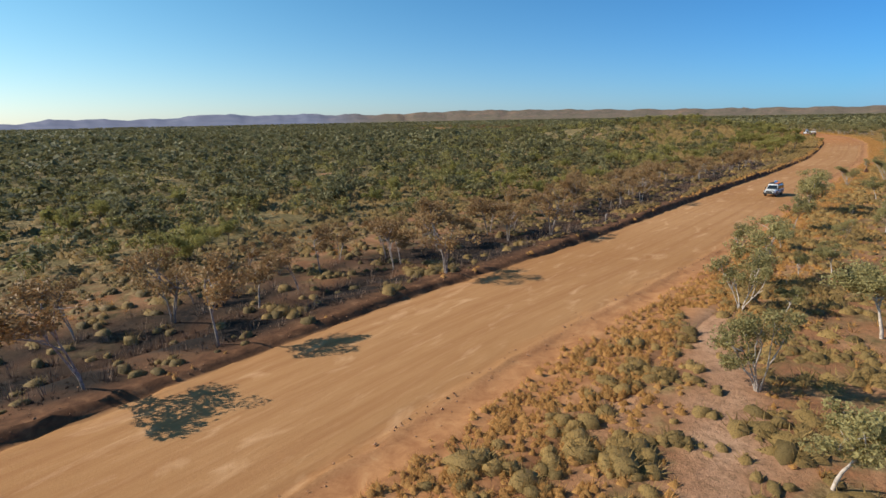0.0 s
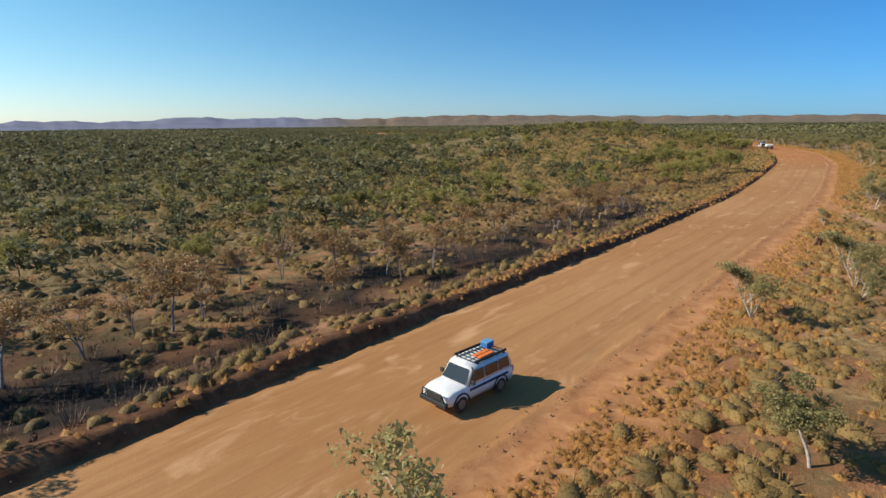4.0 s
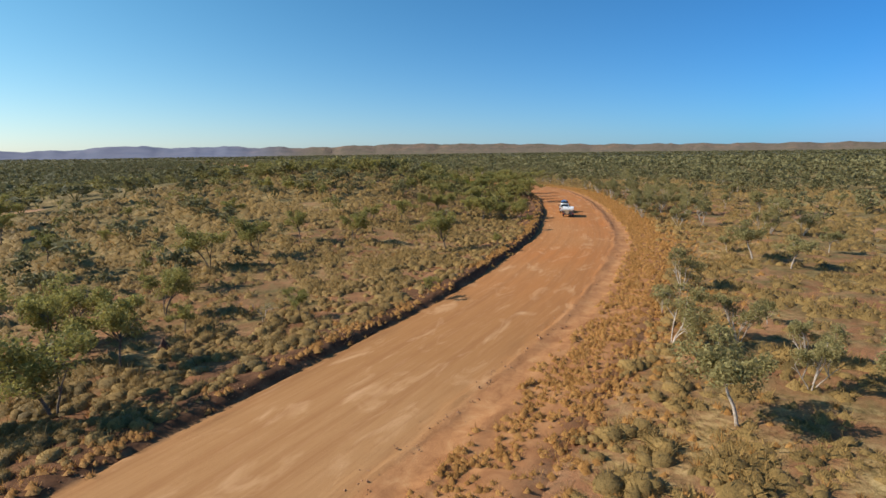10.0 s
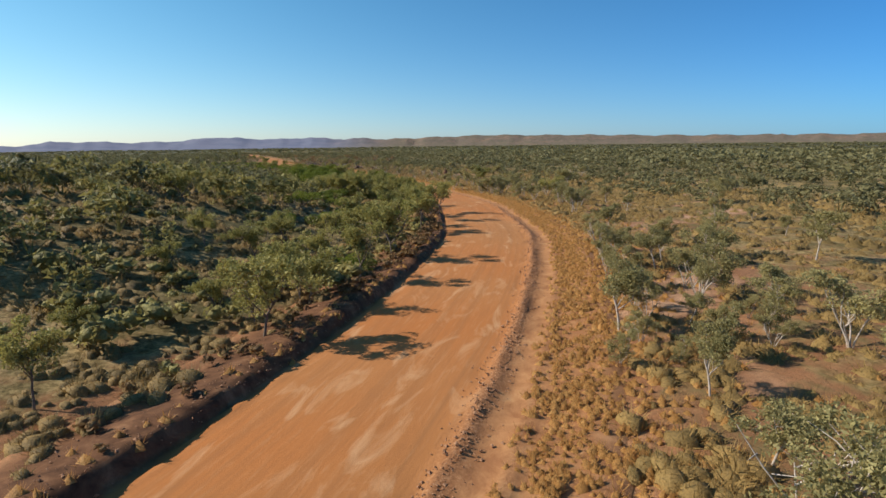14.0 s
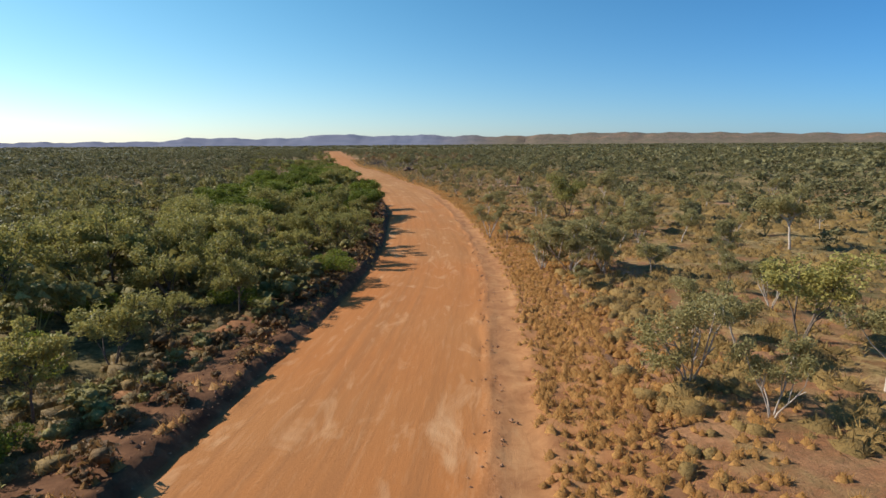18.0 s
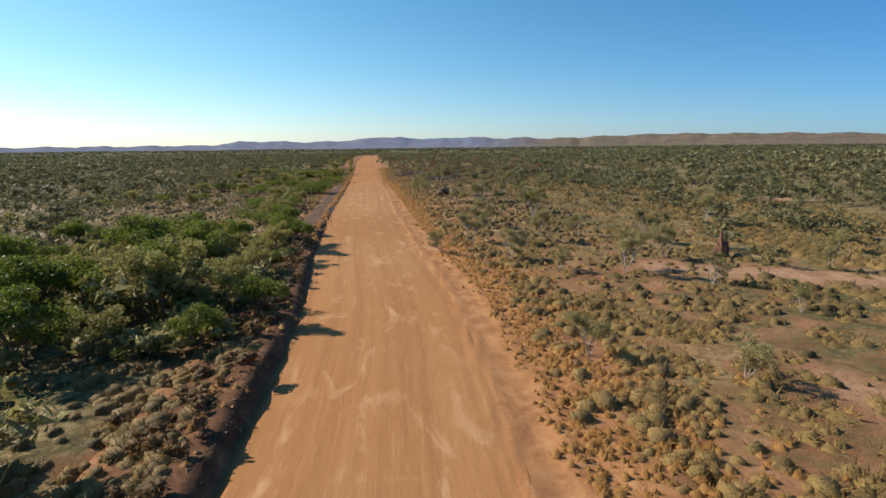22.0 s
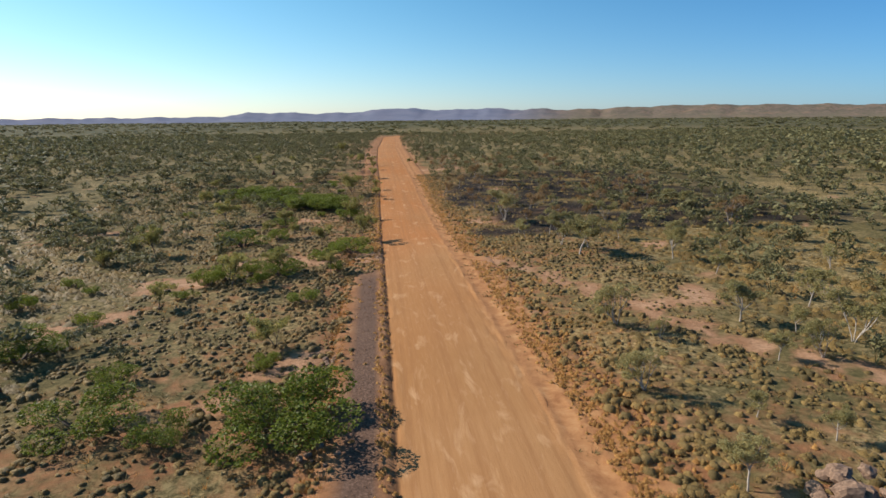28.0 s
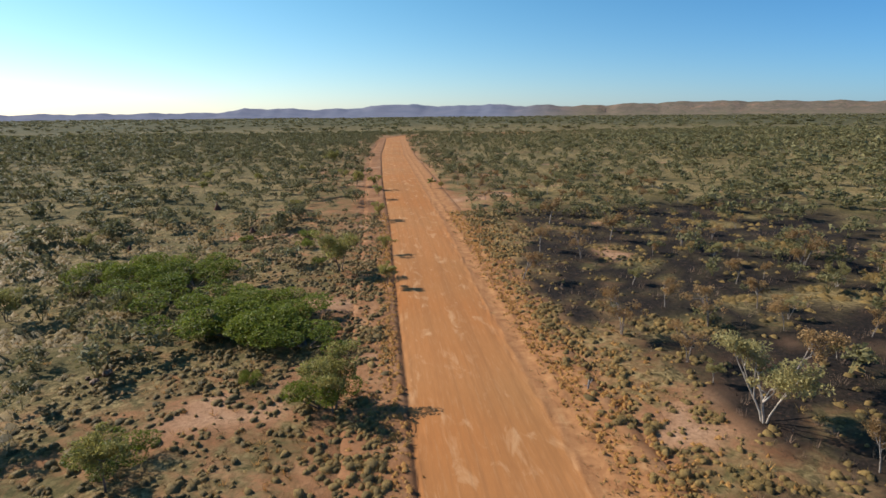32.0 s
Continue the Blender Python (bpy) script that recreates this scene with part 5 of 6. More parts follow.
def wood():
    """The trees of the wood behind those beside the road."""
    x, y, side, off, r = along_road(4200, 341, lambda r, n: -(8.0 + 95 * r.uniform(0, 1, n)))
    w = sstep(150, 215, y + 0.6 * (x - 290)) * (1 - sstep(388, 405, y)) * sstep(225, 285, x)
    w = w * (1 - 0.8 * clearing(x, y)) * (1 - 0.85 * (off < 24) * sstep(185, 195, y) * (1 - sstep(250, 262, y)))
    m = r.uniform(0, 1, len(x)) < w * (0.55 + 0.45 * wob(x, y, 30, 342))
    x, y = x[m], y[m]
    scatter("wood", [tall_template(s) for s in range(121, 128)], x, y, r.uniform(2.4, 4.8, len(x)), r.uniform(0.9, 1.3, len(x)), M_THICKET, 343, "olive-yellow small trees of the roadside wood", "wood")
    x, y, r = spots(12500, (-160, 300, 60, 330), 345)
    i, d, _ = road_frame(x, y)
    off = -d - LINE[i, 3]
    hill = np.exp(-((x - 225) / 40) ** 2 - ((y - 165) / 45) ** 2)
    m = (off > 26) & (off < 170) & (r.uniform(0, 1, len(x)) < 0.34 * (1 - 0.85 * hill) * (0.6 + 0.4 * wob(x, y, 40, 346)))
    x, y = x[m], y[m]
    scatter("wood", [tall_template(s, 120) for s in range(131, 138)], x, y, r.uniform(1.8, 3.8, len(x)), r.uniform(1.0, 1.4, len(x)), M_THICKET, 347, "small olive-green trees thick on the plain", "wood")


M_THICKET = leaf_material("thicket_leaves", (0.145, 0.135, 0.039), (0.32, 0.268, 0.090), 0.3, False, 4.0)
def dry_shrubs():
    """Rusty low growth at the foot of the wood."""
    x, y, side, off, r = along_road(2600, 321, lambda r, n: -(1.0 + r.gamma(2.0, 1.0, n)))
    m = r.uniform(0, 1, len(x)) < sstep(150, 200, y) * (1 - sstep(396, 410, y)) * 0.9
    x, y = x[m], y[m]
    scatter("dry_shrubs", [bush_template(s, 90, 2, 0.15) for s in range(91, 95)], x, y, r.uniform(0.4, 1.1, len(x)), r.uniform(0.8, 1.4, len(x)), M_RUST, 322, "rusty brown dry shrubs along the road bank", "shrubs")


def stubble():
    """Charred stubs and thin dead twigs on the burnt ground."""
    x, y, side, off, r = along_road(120000, 331, lambda r, n: np.where(r.uniform(0, 1, n) < 0.4, 1, -1) * (2.5 + 70 * r.uniform(0, 1, n) ** 1.6))
    m = burnt_at(x, y) > r.uniform(0.2, 0.8, len(x))
    x, y = x[m], y[m]
    q = r.uniform(0, 1, len(x)) < 0.75
    scatter("charred_stubble", [wisp_template(s, 9, 0.05, 0.6) for s in (96, 97, 98)], x[q], y[q], r.uniform(0.1, 0.35, q.sum()), r.uniform(1.0, 1.8, q.sum()), M_CHAR, 332, "blackened grass stubs on burnt ground", "burnt grass")
    q = ~q
    scatter("singed_twigs", [wisp_template(s, 12, 0.016, 0.55) for s in (99, 100, 101)], x[q], y[q], r.uniform(0.5, 1.5, q.sum()), r.uniform(0.7, 1.2, q.sum()), M_TWIG, 333, "singed brown twigs standing on burnt ground", "twigs")


M_TWIG = leaf_material("singed_twigs", (0.10, 0.065, 0.045), (0.26, 0.17, 0.12), 0.0, False)
M_CHAR = leaf_material("charred_grass", (0.014, 0.012, 0.011), (0.06, 0.042, 0.030), 0.05, False)
M_RUST = leaf_material("rusty_leaves", (0.13, 0.065, 0.026), (0.25, 0.15, 0.06), 0.3, False)
grasses()
far_bushes()
thicket()
wood()
dry_shrubs()
stubble()


# ---- vehicles ----
M_WHITE = plain_material("white_paint", (0.80, 0.80, 0.78), 0.3, 0.0, 0.35, 0.5)
M_TRAILER = plain_material("white_panel", (0.82, 0.82, 0.80), 0.45, 0.0, 0.25)
M_BLACK = plain_material("black_plastic", (0.025, 0.025, 0.027), 0.6)
M_TYRE = plain_material("dusty_tyre", (0.045, 0.035, 0.03), 0.9, 0.0, 0.5)
M_RIM = plain_material("alloy_rim", (0.45, 0.45, 0.46), 0.35, 0.9)
M_GLASS = plain_material("dark_tinted_glass", (0.012, 0.015, 0.018), 0.06, 0.0, 0.0, 0.6)
M_RED = plain_material("red_lens", (0.45, 0.02, 0.02), 0.2, 0.0, 0.1, 0.6)
M_LAMP = plain_material("clear_lens", (0.75, 0.77, 0.8), 0.12, 0.2, 0.0, 0.6)
M_TAN = plain_material("dusty_tan_canvas", (0.42, 0.30, 0.19), 0.9)
M_BLUE = plain_material("blue_tarp", (0.035, 0.14, 0.36), 0.6, 0.0, 0.1)
M_SKY = plain_material("light_blue_tarp", (0.10, 0.27, 0.46), 0.55, 0.0, 0.15)
M_NAVY = plain_material("navy_canvas", (0.02, 0.035, 0.08), 0.85)
M_STEEL = plain_material("grey_steel", (0.22, 0.22, 0.23), 0.5, 0.6, 0.4)
M_SOLAR = plain_material("grey_hatch", (0.16, 0.17, 0.18), 0.35)
M_ORANGE = plain_material("orange_board", (0.62, 0.16, 0.03), 0.7)


def box_bm(x0, x1, y0, y1, z0, z1, bevel=0.0, bm=None):
    own = bm is None
    bm = bm or bmesh.new()
    res = bmesh.ops.create_cube(bm, size=1.0)
    for v in res["verts"]:
        v.co = Vector((x0 + (v.co.x + 0.5) * (x1 - x0), y0 + (v.co.y + 0.5) * (y1 - y0), z0 + (v.co.z + 0.5) * (z1 - z0)))
    if bevel and own:
        bmesh.ops.bevel(bm, geom=bm.edges[:], offset=bevel, segments=2, affect="EDGES", profile=0.5)
    return bm


def loft_bm(sections, close=True):
    """Skin over equal-length rings of points, with end caps."""
    bm = bmesh.new()
    rings = [[bm.verts.new(p) for p in s] for s in sections]
    n = len(rings[0])
    for a, b in zip(rings, rings[1:]):
        for j in range(n):
            bm.faces.new((a[j], a[(j + 1) % n], b[(j + 1) % n], b[j]))
    bm.faces.new(rings[0][::-1])
    bm.faces.new(rings[-1])
    bmesh.ops.recalc_face_normals(bm, faces=bm.faces[:])
    return bm


def body_ring(x, half, z0, z1, shoulder=0.08, tuck=0.06):
    """Cross-section of a car body at x: sills tucked in, rounded shoulders."""
    w = half
    pts = [(-w + tuck, z0), (-w, z0 + 0.22), (-w - 0.0, (z0 + z1) / 2), (-w + 0.03, z1 - shoulder), (-w + shoulder + 0.04, z1),
           (w - shoulder - 0.04, z1), (w - 0.03, z1 - shoulder), (w, (z0 + z1) / 2), (w, z0 + 0.22), (w - tuck, z0)]
    return [(x, a, b) for a, b in pts]


def cyl_bm(radius, depth, seg=20, axis="Y", bevel=0.0):
    bm = bmesh.new()
    bmesh.ops.create_cone(bm, cap_ends=True, segments=seg, radius1=radius, radius2=radius, depth=depth)
    if axis == "Y":
        bmesh.ops.rotate(bm, verts=bm.verts, matrix=Matrix.Rotation(radians(90), 3, "X"))
    if axis == "X":
        bmesh.ops.rotate(bm, verts=bm.verts, matrix=Matrix.Rotation(radians(90), 3, "Y"))
    if bevel:
        rim = [e for e in bm.edges if len(e.link_faces) == 2 and any(len(f.verts) > 4 for f in e.link_faces)]
        bmesh.ops.bevel(bm, geom=rim, offset=bevel, segments=2, affect="EDGES")
    return bm


def tube_bm(points, r, sides=6):
    v, f = tube(points, [r] * len(points), sides)
    bm = bmesh.new()
    vs = [bm.verts.new(p) for p in v]
    for q in f:
        bm.faces.new([vs[k] for k in q])
    bm.faces.new([vs[k] for k in range(sides)][::-1])
    bm.faces.new([vs[len(v) - sides + k] for k in range(sides)])
    return bm


def shifted(bm, d):
    bmesh.ops.translate(bm, verts=bm.verts, vec=d)
    return bm


def wheel(parent, x, y, radius=0.39, width=0.26):
    w = new("wheel")
    w.parent = parent
    w.location = (x, y, radius)
    part("tyre", cyl_bm(radius, width, 24, "Y", 0.05), M_TYRE, w, "dusty black off-road tyre")
    bm = cyl_bm(radius * 0.6, width + 0.02, 16, "Y", 0.02)
    part("rim", bm, M_RIM, w, "silver alloy rim")
    return w


def side_glass(y, pts, out):
    bm = bmesh.new()
    a = [bm.verts.new((px, y + (out if pz < 1.3 else 0), pz)) for px, pz in pts]
    bm.faces.new(a)
    r = bmesh.ops.extrude_face_region(bm, geom=bm.faces[:])
    for v in r["geom"]:
        if isinstance(v, bmesh.types.BMVert):
            v.co.y += 0.02 if y > 0 else -0.02
    bmesh.ops.recalc_face_normals(bm, faces=bm.faces[:])
    return bm


def make_ute(m):
    """Dual-cab utility, 5.3 m, nose along +x, built at the origin."""
    root = new("ute")
    h = 0.93
    part("body", loft_bm([body_ring(-2.65, h - 0.05, 0.55, 1.06), body_ring(-2.5, h, 0.42, 1.10), body_ring(-1.0, h, 0.40, 1.10), body_ring(0.9, h, 0.38, 1.08), body_ring(1.2, h, 0.40, 1.09),
                          body_ring(2.1, h - 0.03, 0.42, 1.02), body_ring(2.45, h - 0.10, 0.42, 0.93), body_ring(2.62, h - 0.22, 0.46, 0.80)]), M_WHITE, root, "white painted body with red dust", True)
    cab = loft_bm([[(x, sx * w, z) for sx, z in ((-1, 1.04), (1, 1.04))] + [(x2, sx * w2, z2) for sx in (1, -1)] for x, w, x2, w2, z2 in
                   ((-0.95, 0.86, -0.78, 0.70, 1.70), (-0.90, 0.88, -0.60, 0.72, 1.78), (0.2, 0.88, 0.10, 0.73, 1.80), (0.95, 0.88, 0.38, 0.70, 1.74), (1.25, 0.84, 0.45, 0.66, 1.68))])
    part("cab", cab, M_WHITE, root, "white cab roof and pillars", True)
    part("tub_floor", box_bm(-2.52, -1.02, -0.80, 0.80, 1.085, 1.125, 0.01), M_TAN, root, "dusty tan cover over the tray")
    part("tailgate", box_bm(-2.685, -2.63, -0.74, 0.74, 0.62, 1.08, 0.015), M_WHITE, root)
    for s in (-1, 1):
        part("tub_rail", box_bm(-2.58, -0.98, s * 0.88 - 0.05, s * 0.88 + 0.05, 1.08, 1.15, 0.015), M_WHITE, root)
        part("side_window", side_glass(s * 0.795, [(-0.70, 1.16), (0.14, 1.14), (0.10, 1.68), (-0.46, 1.66)], s * 0.06), M_GLASS, root, "dark tinted side window")
        part("side_window", side_glass(s * 0.795, [(0.18, 1.14), (1.04, 1.14), (0.44, 1.66), (0.14, 1.68)], s * 0.06), M_GLASS, root, "dark tinted side window")
        part("tail_light", box_bm(-2.69, -2.6, s * 0.86 - 0.075, s * 0.86 + 0.075, 0.74, 1.07, 0.015), M_RED, root, "red tail light")
        part("headlight", box_bm(2.36, 2.52, s * 0.66 - 0.15, s * 0.66 + 0.15, 0.76, 0.90, 0.03), M_LAMP, root, "clear headlight")
        part("mirror", box_bm(0.82, 0.96, s * 1.04 - 0.11, s * 1.04 + 0.11, 1.14, 1.30, 0.03), M_BLACK, root, "black door mirror")
        part("side_step", box_bm(-0.95, 1.05, s * 0.93 - 0.09, s * 0.93 + 0.09, 0.36, 0.42, 0.02), M_BLACK, root)
        part("door_handle", box_bm(-0.42, -0.26, s * 0.94 - 0.02, s * 0.94 + 0.02, 0.93, 0.96, 0.006), M_BLACK, root)
        part("door_handle", box_bm(0.30, 0.46, s * 0.94 - 0.02, s * 0.94 + 0.02, 0.93, 0.96, 0.006), M_BLACK, root)
        for x in (-1.62, 1.55):
            wheel(root, x, s * 0.80)
            arch = tube_bm([(x + 0.47 * math.cos(a), s * 0.925, 0.42 + 0.47 * math.sin(a)) for a in np.linspace(0, math.pi, 9)], 0.045, 5)
            part("wheel_arch", arch, M_BLACK, root, "dark wheel arch trim")
    wind = bmesh.new()
    wind.faces.new([wind.verts.new(p) for p in ((1.20, -0.76, 1.10), (1.20, 0.76, 1.10), (0.52, 0.60, 1.64), (0.52, -0.60, 1.64))])
    part("windscreen", shifted(wind, (0.03, 0, 0.02)), M_GLASS, root, "dark windscreen")
    rear = bmesh.new()
    rear.faces.new([rear.verts.new(p) for p in ((-0.955, 0.70, 1.16), (-0.955, -0.70, 1.16), (-0.815, -0.60, 1.62), (-0.815, 0.60, 1.62))])
    part("rear_window", shifted(rear, (-0.02, 0, 0)), M_GLASS, root, "dark rear window")
    part("bumper", box_bm(-2.80, -2.66, -0.86, 0.86, 0.44, 0.60, 0.03), M_STEEL, root)
    part("front_bumper", box_bm(2.42, 2.70, -0.80, 0.80, 0.42, 0.66, 0.06), M_BLACK, root)
    part("sports_bar", tube_bm([(-1.08, -0.84, 1.10), (-1.12, -0.72, 1.55), (-1.12, 0.72, 1.55), (-1.08, 0.84, 1.10)], 0.035), M_RIM, root, "chrome sports bar behind the cab")
    for s in (-1, 1):
        part("sports_bar_arm", tube_bm([(-1.9, s * 0.86, 1.14), (-1.45, s * 0.82, 1.34), (-1.12, s * 0.74, 1.54)], 0.03), M_RIM, root, "chrome sports bar arm")
    part("rear_shelf", box_bm(-1.30, -0.99, -0.82, 0.82, 1.125, 1.165, 0.01), M_BLACK, root, "black strip behind the cab")
    rack = box_bm(-0.75, 0.55, -0.68, 0.68, 1.86, 1.89)
    for k in range(5):
        box_bm(-0.7 + k * 0.3, -0.64 + k * 0.3, -0.66, 0.66, 1.89, 1.92, bm=rack)
    for s in (-1, 1):
        for x in (-0.6, 0.4):
            box_bm(x - 0.04, x + 0.04, s * 0.66 - 0.03, s * 0.66 + 0.03, 1.72, 1.87, bm=rack)
    part("roof_rack", rack, M_BLACK, root, "black roof rack")
    tagged(root, "white dual-cab utility towing a trailer, dusty with red dirt", "ute")
    root.matrix_world = m
    return root


def lumpy_roll(length, r, seed):
    """A soft bundle along x."""
    g = np.random.RandomState(seed)
    n = 9
    rings = []
    for i in range(n):
        q = i / (n - 1)
        rr = r * (0.55 + 0.45 * math.sin(math.pi * (0.12 + 0.76 * q))) * g.uniform(0.92, 1.08)
        rings.append([((q - 0.5) * length, rr * 1.15 * math.cos(a) * g.uniform(0.94, 1.06), rr * 0.8 * math.sin(a) + g.uniform(-0.01, 0.01)) for a in np.linspace(0, 2 * math.pi, 12, endpoint=False)])
    return loft_bm(rings)


def make_bundles(m):
    for name, mat, x, y, z, ln, r, rot, seed, label in (("swag_roll", M_BLUE, -0.22, 0.34, 2.10, 1.25, 0.25, 8, 3, "blue tarpaulin bundle strapped on a roof rack"),
                                                     ("swag_roll", M_SKY, -0.12, -0.26, 2.09, 1.2, 0.23, -10, 4, "light blue folded tarpaulin strapped on a roof rack"),
                                                     ("canvas_bag", M_NAVY, 0.40, 0.10, 2.06, 0.9, 0.19, 82, 5, "navy canvas bag on a roof rack"),
                                                     ("canvas_bag", M_NAVY, -0.62, 0.0, 2.05, 1.1, 0.17, 95, 6, "navy canvas bag on a roof rack"),
                                                     ("swag_roll", M_SKY, -0.1, 0.08, 2.28, 0.7, 0.14, 30, 7, "light blue folded tarpaulin on top of bundles")):
        root = new(name)
        part("cover", lumpy_roll(ln, r, seed), mat, root, smooth=True)
        for s in (-0.25, 0.25):
            strap = tube_bm([(s * ln, r * 1.2 * math.cos(a), r * 0.86 * math.sin(a)) for a in np.linspace(0, 2 * math.pi, 13)], 0.012, 4)
            part("strap", strap, M_BLACK, root, "dark strap")
        tagged(root, label, "luggage")
        root.matrix_world = m @ pose(x, y, z, 0, 0, rot)


def make_trailer(m):
    """Flat-topped hard-floor camper trailer, drawbar along +x."""
    root = new("camper_trailer")
    L, W = 1.62, 0.96
    part("lid", box_bm(-L, L, -W, W, 1.36, 1.68, 0.05), M_TRAILER, root, "white flat-topped camper lid")
    rim = bmesh.new()
    for a in ((-L - 0.015, -L + 0.04, -W - 0.015, W + 0.015), (L - 0.04, L + 0.015, -W - 0.015, W + 0.015), (-L + 0.04, L - 0.04, -W - 0.015, -W + 0.03), (-L + 0.04, L - 0.04, W - 0.03, W + 0.015)):
        box_bm(*a, 1.335, 1.365, bm=rim)
    part("seam", rim, M_STEEL, root, "grey seam round the lid")
    part("hull", box_bm(-L + 0.22, L - 0.03, -W + 0.03, W - 0.03, 0.98, 1.34, 0.03), M_TRAILER, root, "dusty white upper body")
    part("lower_body", box_bm(-L + 0.30, L - 0.10, -W + 0.16, W - 0.16, 0.62, 0.98, 0.02), M_BLACK, root, "dark lower body")
    part("chassis", box_bm(-L + 0.05, L + 0.2, -0.62, 0.62, 0.50, 0.62), M_STEEL, root)
    part("rear_awning_bar", box_bm(-L - 0.07, -L + 0.05, -0.9, 0.9, 1.20, 1.33, 0.03), M_TAN, root, "dusty beige rolled awning")
    part("rear_panel", box_bm(-L + 0.19, -L + 0.22, -0.86, 0.86, 0.66, 1.24, 0.01), M_STEEL, root, "dusty grey rear panel")
    part("water_tank", box_bm(0.35, 0.95, -W + 0.02, -W + 0.16, 0.66, 0.90, 0.03), M_TRAILER, root, "white side box")
    part("roof_hatch", box_bm(0.65, 1.25, -0.35, 0.62, 1.675, 1.735, 0.02), M_SOLAR, root, "grey roof hatch")
    part("roof_vent", box_bm(-0.72, -0.50, -0.08, 0.14, 1.675, 1.745, 0.03), M_SOLAR, root, "small grey roof vent")
    part("rear_bar", box_bm(-L - 0.10, -L + 0.02, -0.92, 0.92, 0.52, 0.62, 0.02), M_BLACK, root)
    spare = new("spare_wheel")
    spare.parent = root
    spare.location = (-L - 0.12, 0.18, 0.98)
    part("cover", cyl_bm(0.37, 0.24, 20, "X", 0.04), M_TAN, spare, "tan spare wheel cover")
    for s in (-1, 1):
        wheel(root, -0.25, s * 0.86, 0.38, 0.25)
        part("mudguard", tube_bm([(-0.25 + 0.47 * math.cos(a), s * 0.90, 0.40 + 0.47 * math.sin(a)) for a in np.linspace(0.1, math.pi - 0.1, 9)], 0.06, 6), M_BLACK, root, "black mudguard")
        part("tail_light", box_bm(-L - 0.12, -L - 0.08, s * 0.80 - 0.09, s * 0.80 + 0.09, 0.64, 0.76, 0.01), M_RED, root, "red tail light")
        part("mud_flap", box_bm(-L + 0.1, -L + 0.13, s * 0.84 - 0.14, s * 0.84 + 0.14, 0.2, 0.56), M_BLACK, root, "black mud flap")
        for q in range(5):
            part("decal_bar", box_bm(-0.6 + 0.24 * q, -0.42 + 0.24 * q, s * (W - 0.03) - 0.004, s * (W - 0.03) + 0.004, 1.06 + 0.05 * (q % 3), 1.11 + 0.07 * (q % 3)), M_NAVY if q % 2 else M_SOLAR, root, "dark decal bar")
        part("corner_post", box_bm(-L - 0.01, -L + 0.1, s * 0.90 - 0.05, s * 0.90 + 0.05, 0.55, 1.26, 0.01), M_BLACK, root, "black rear corner post")
        part("drawbar", tube_bm([(L, s * 0.5, 0.58), (L + 1.25, 0, 0.56)], 0.05), M_STEEL, root)
    part("stone_guard", box_bm(L + 0.02, L + 0.42, -0.7, 0.7, 0.62, 1.12, 0.04), M_TRAILER, root, "white front tool box")
    part("coupling", box_bm(L + 1.15, L + 1.45, -0.07, 0.07, 0.50, 0.64, 0.02), M_BLACK, root)
    part("jockey_wheel", cyl_bm(0.05, 0.6, 10, "Z"), M_STEEL, root).location = (L + 1.0, 0.16, 0.62)
    tagged(root, "white flat-topped camper trailer with grey roof hatch, dusty", "trailer")
    root.matrix_world = m
    return root


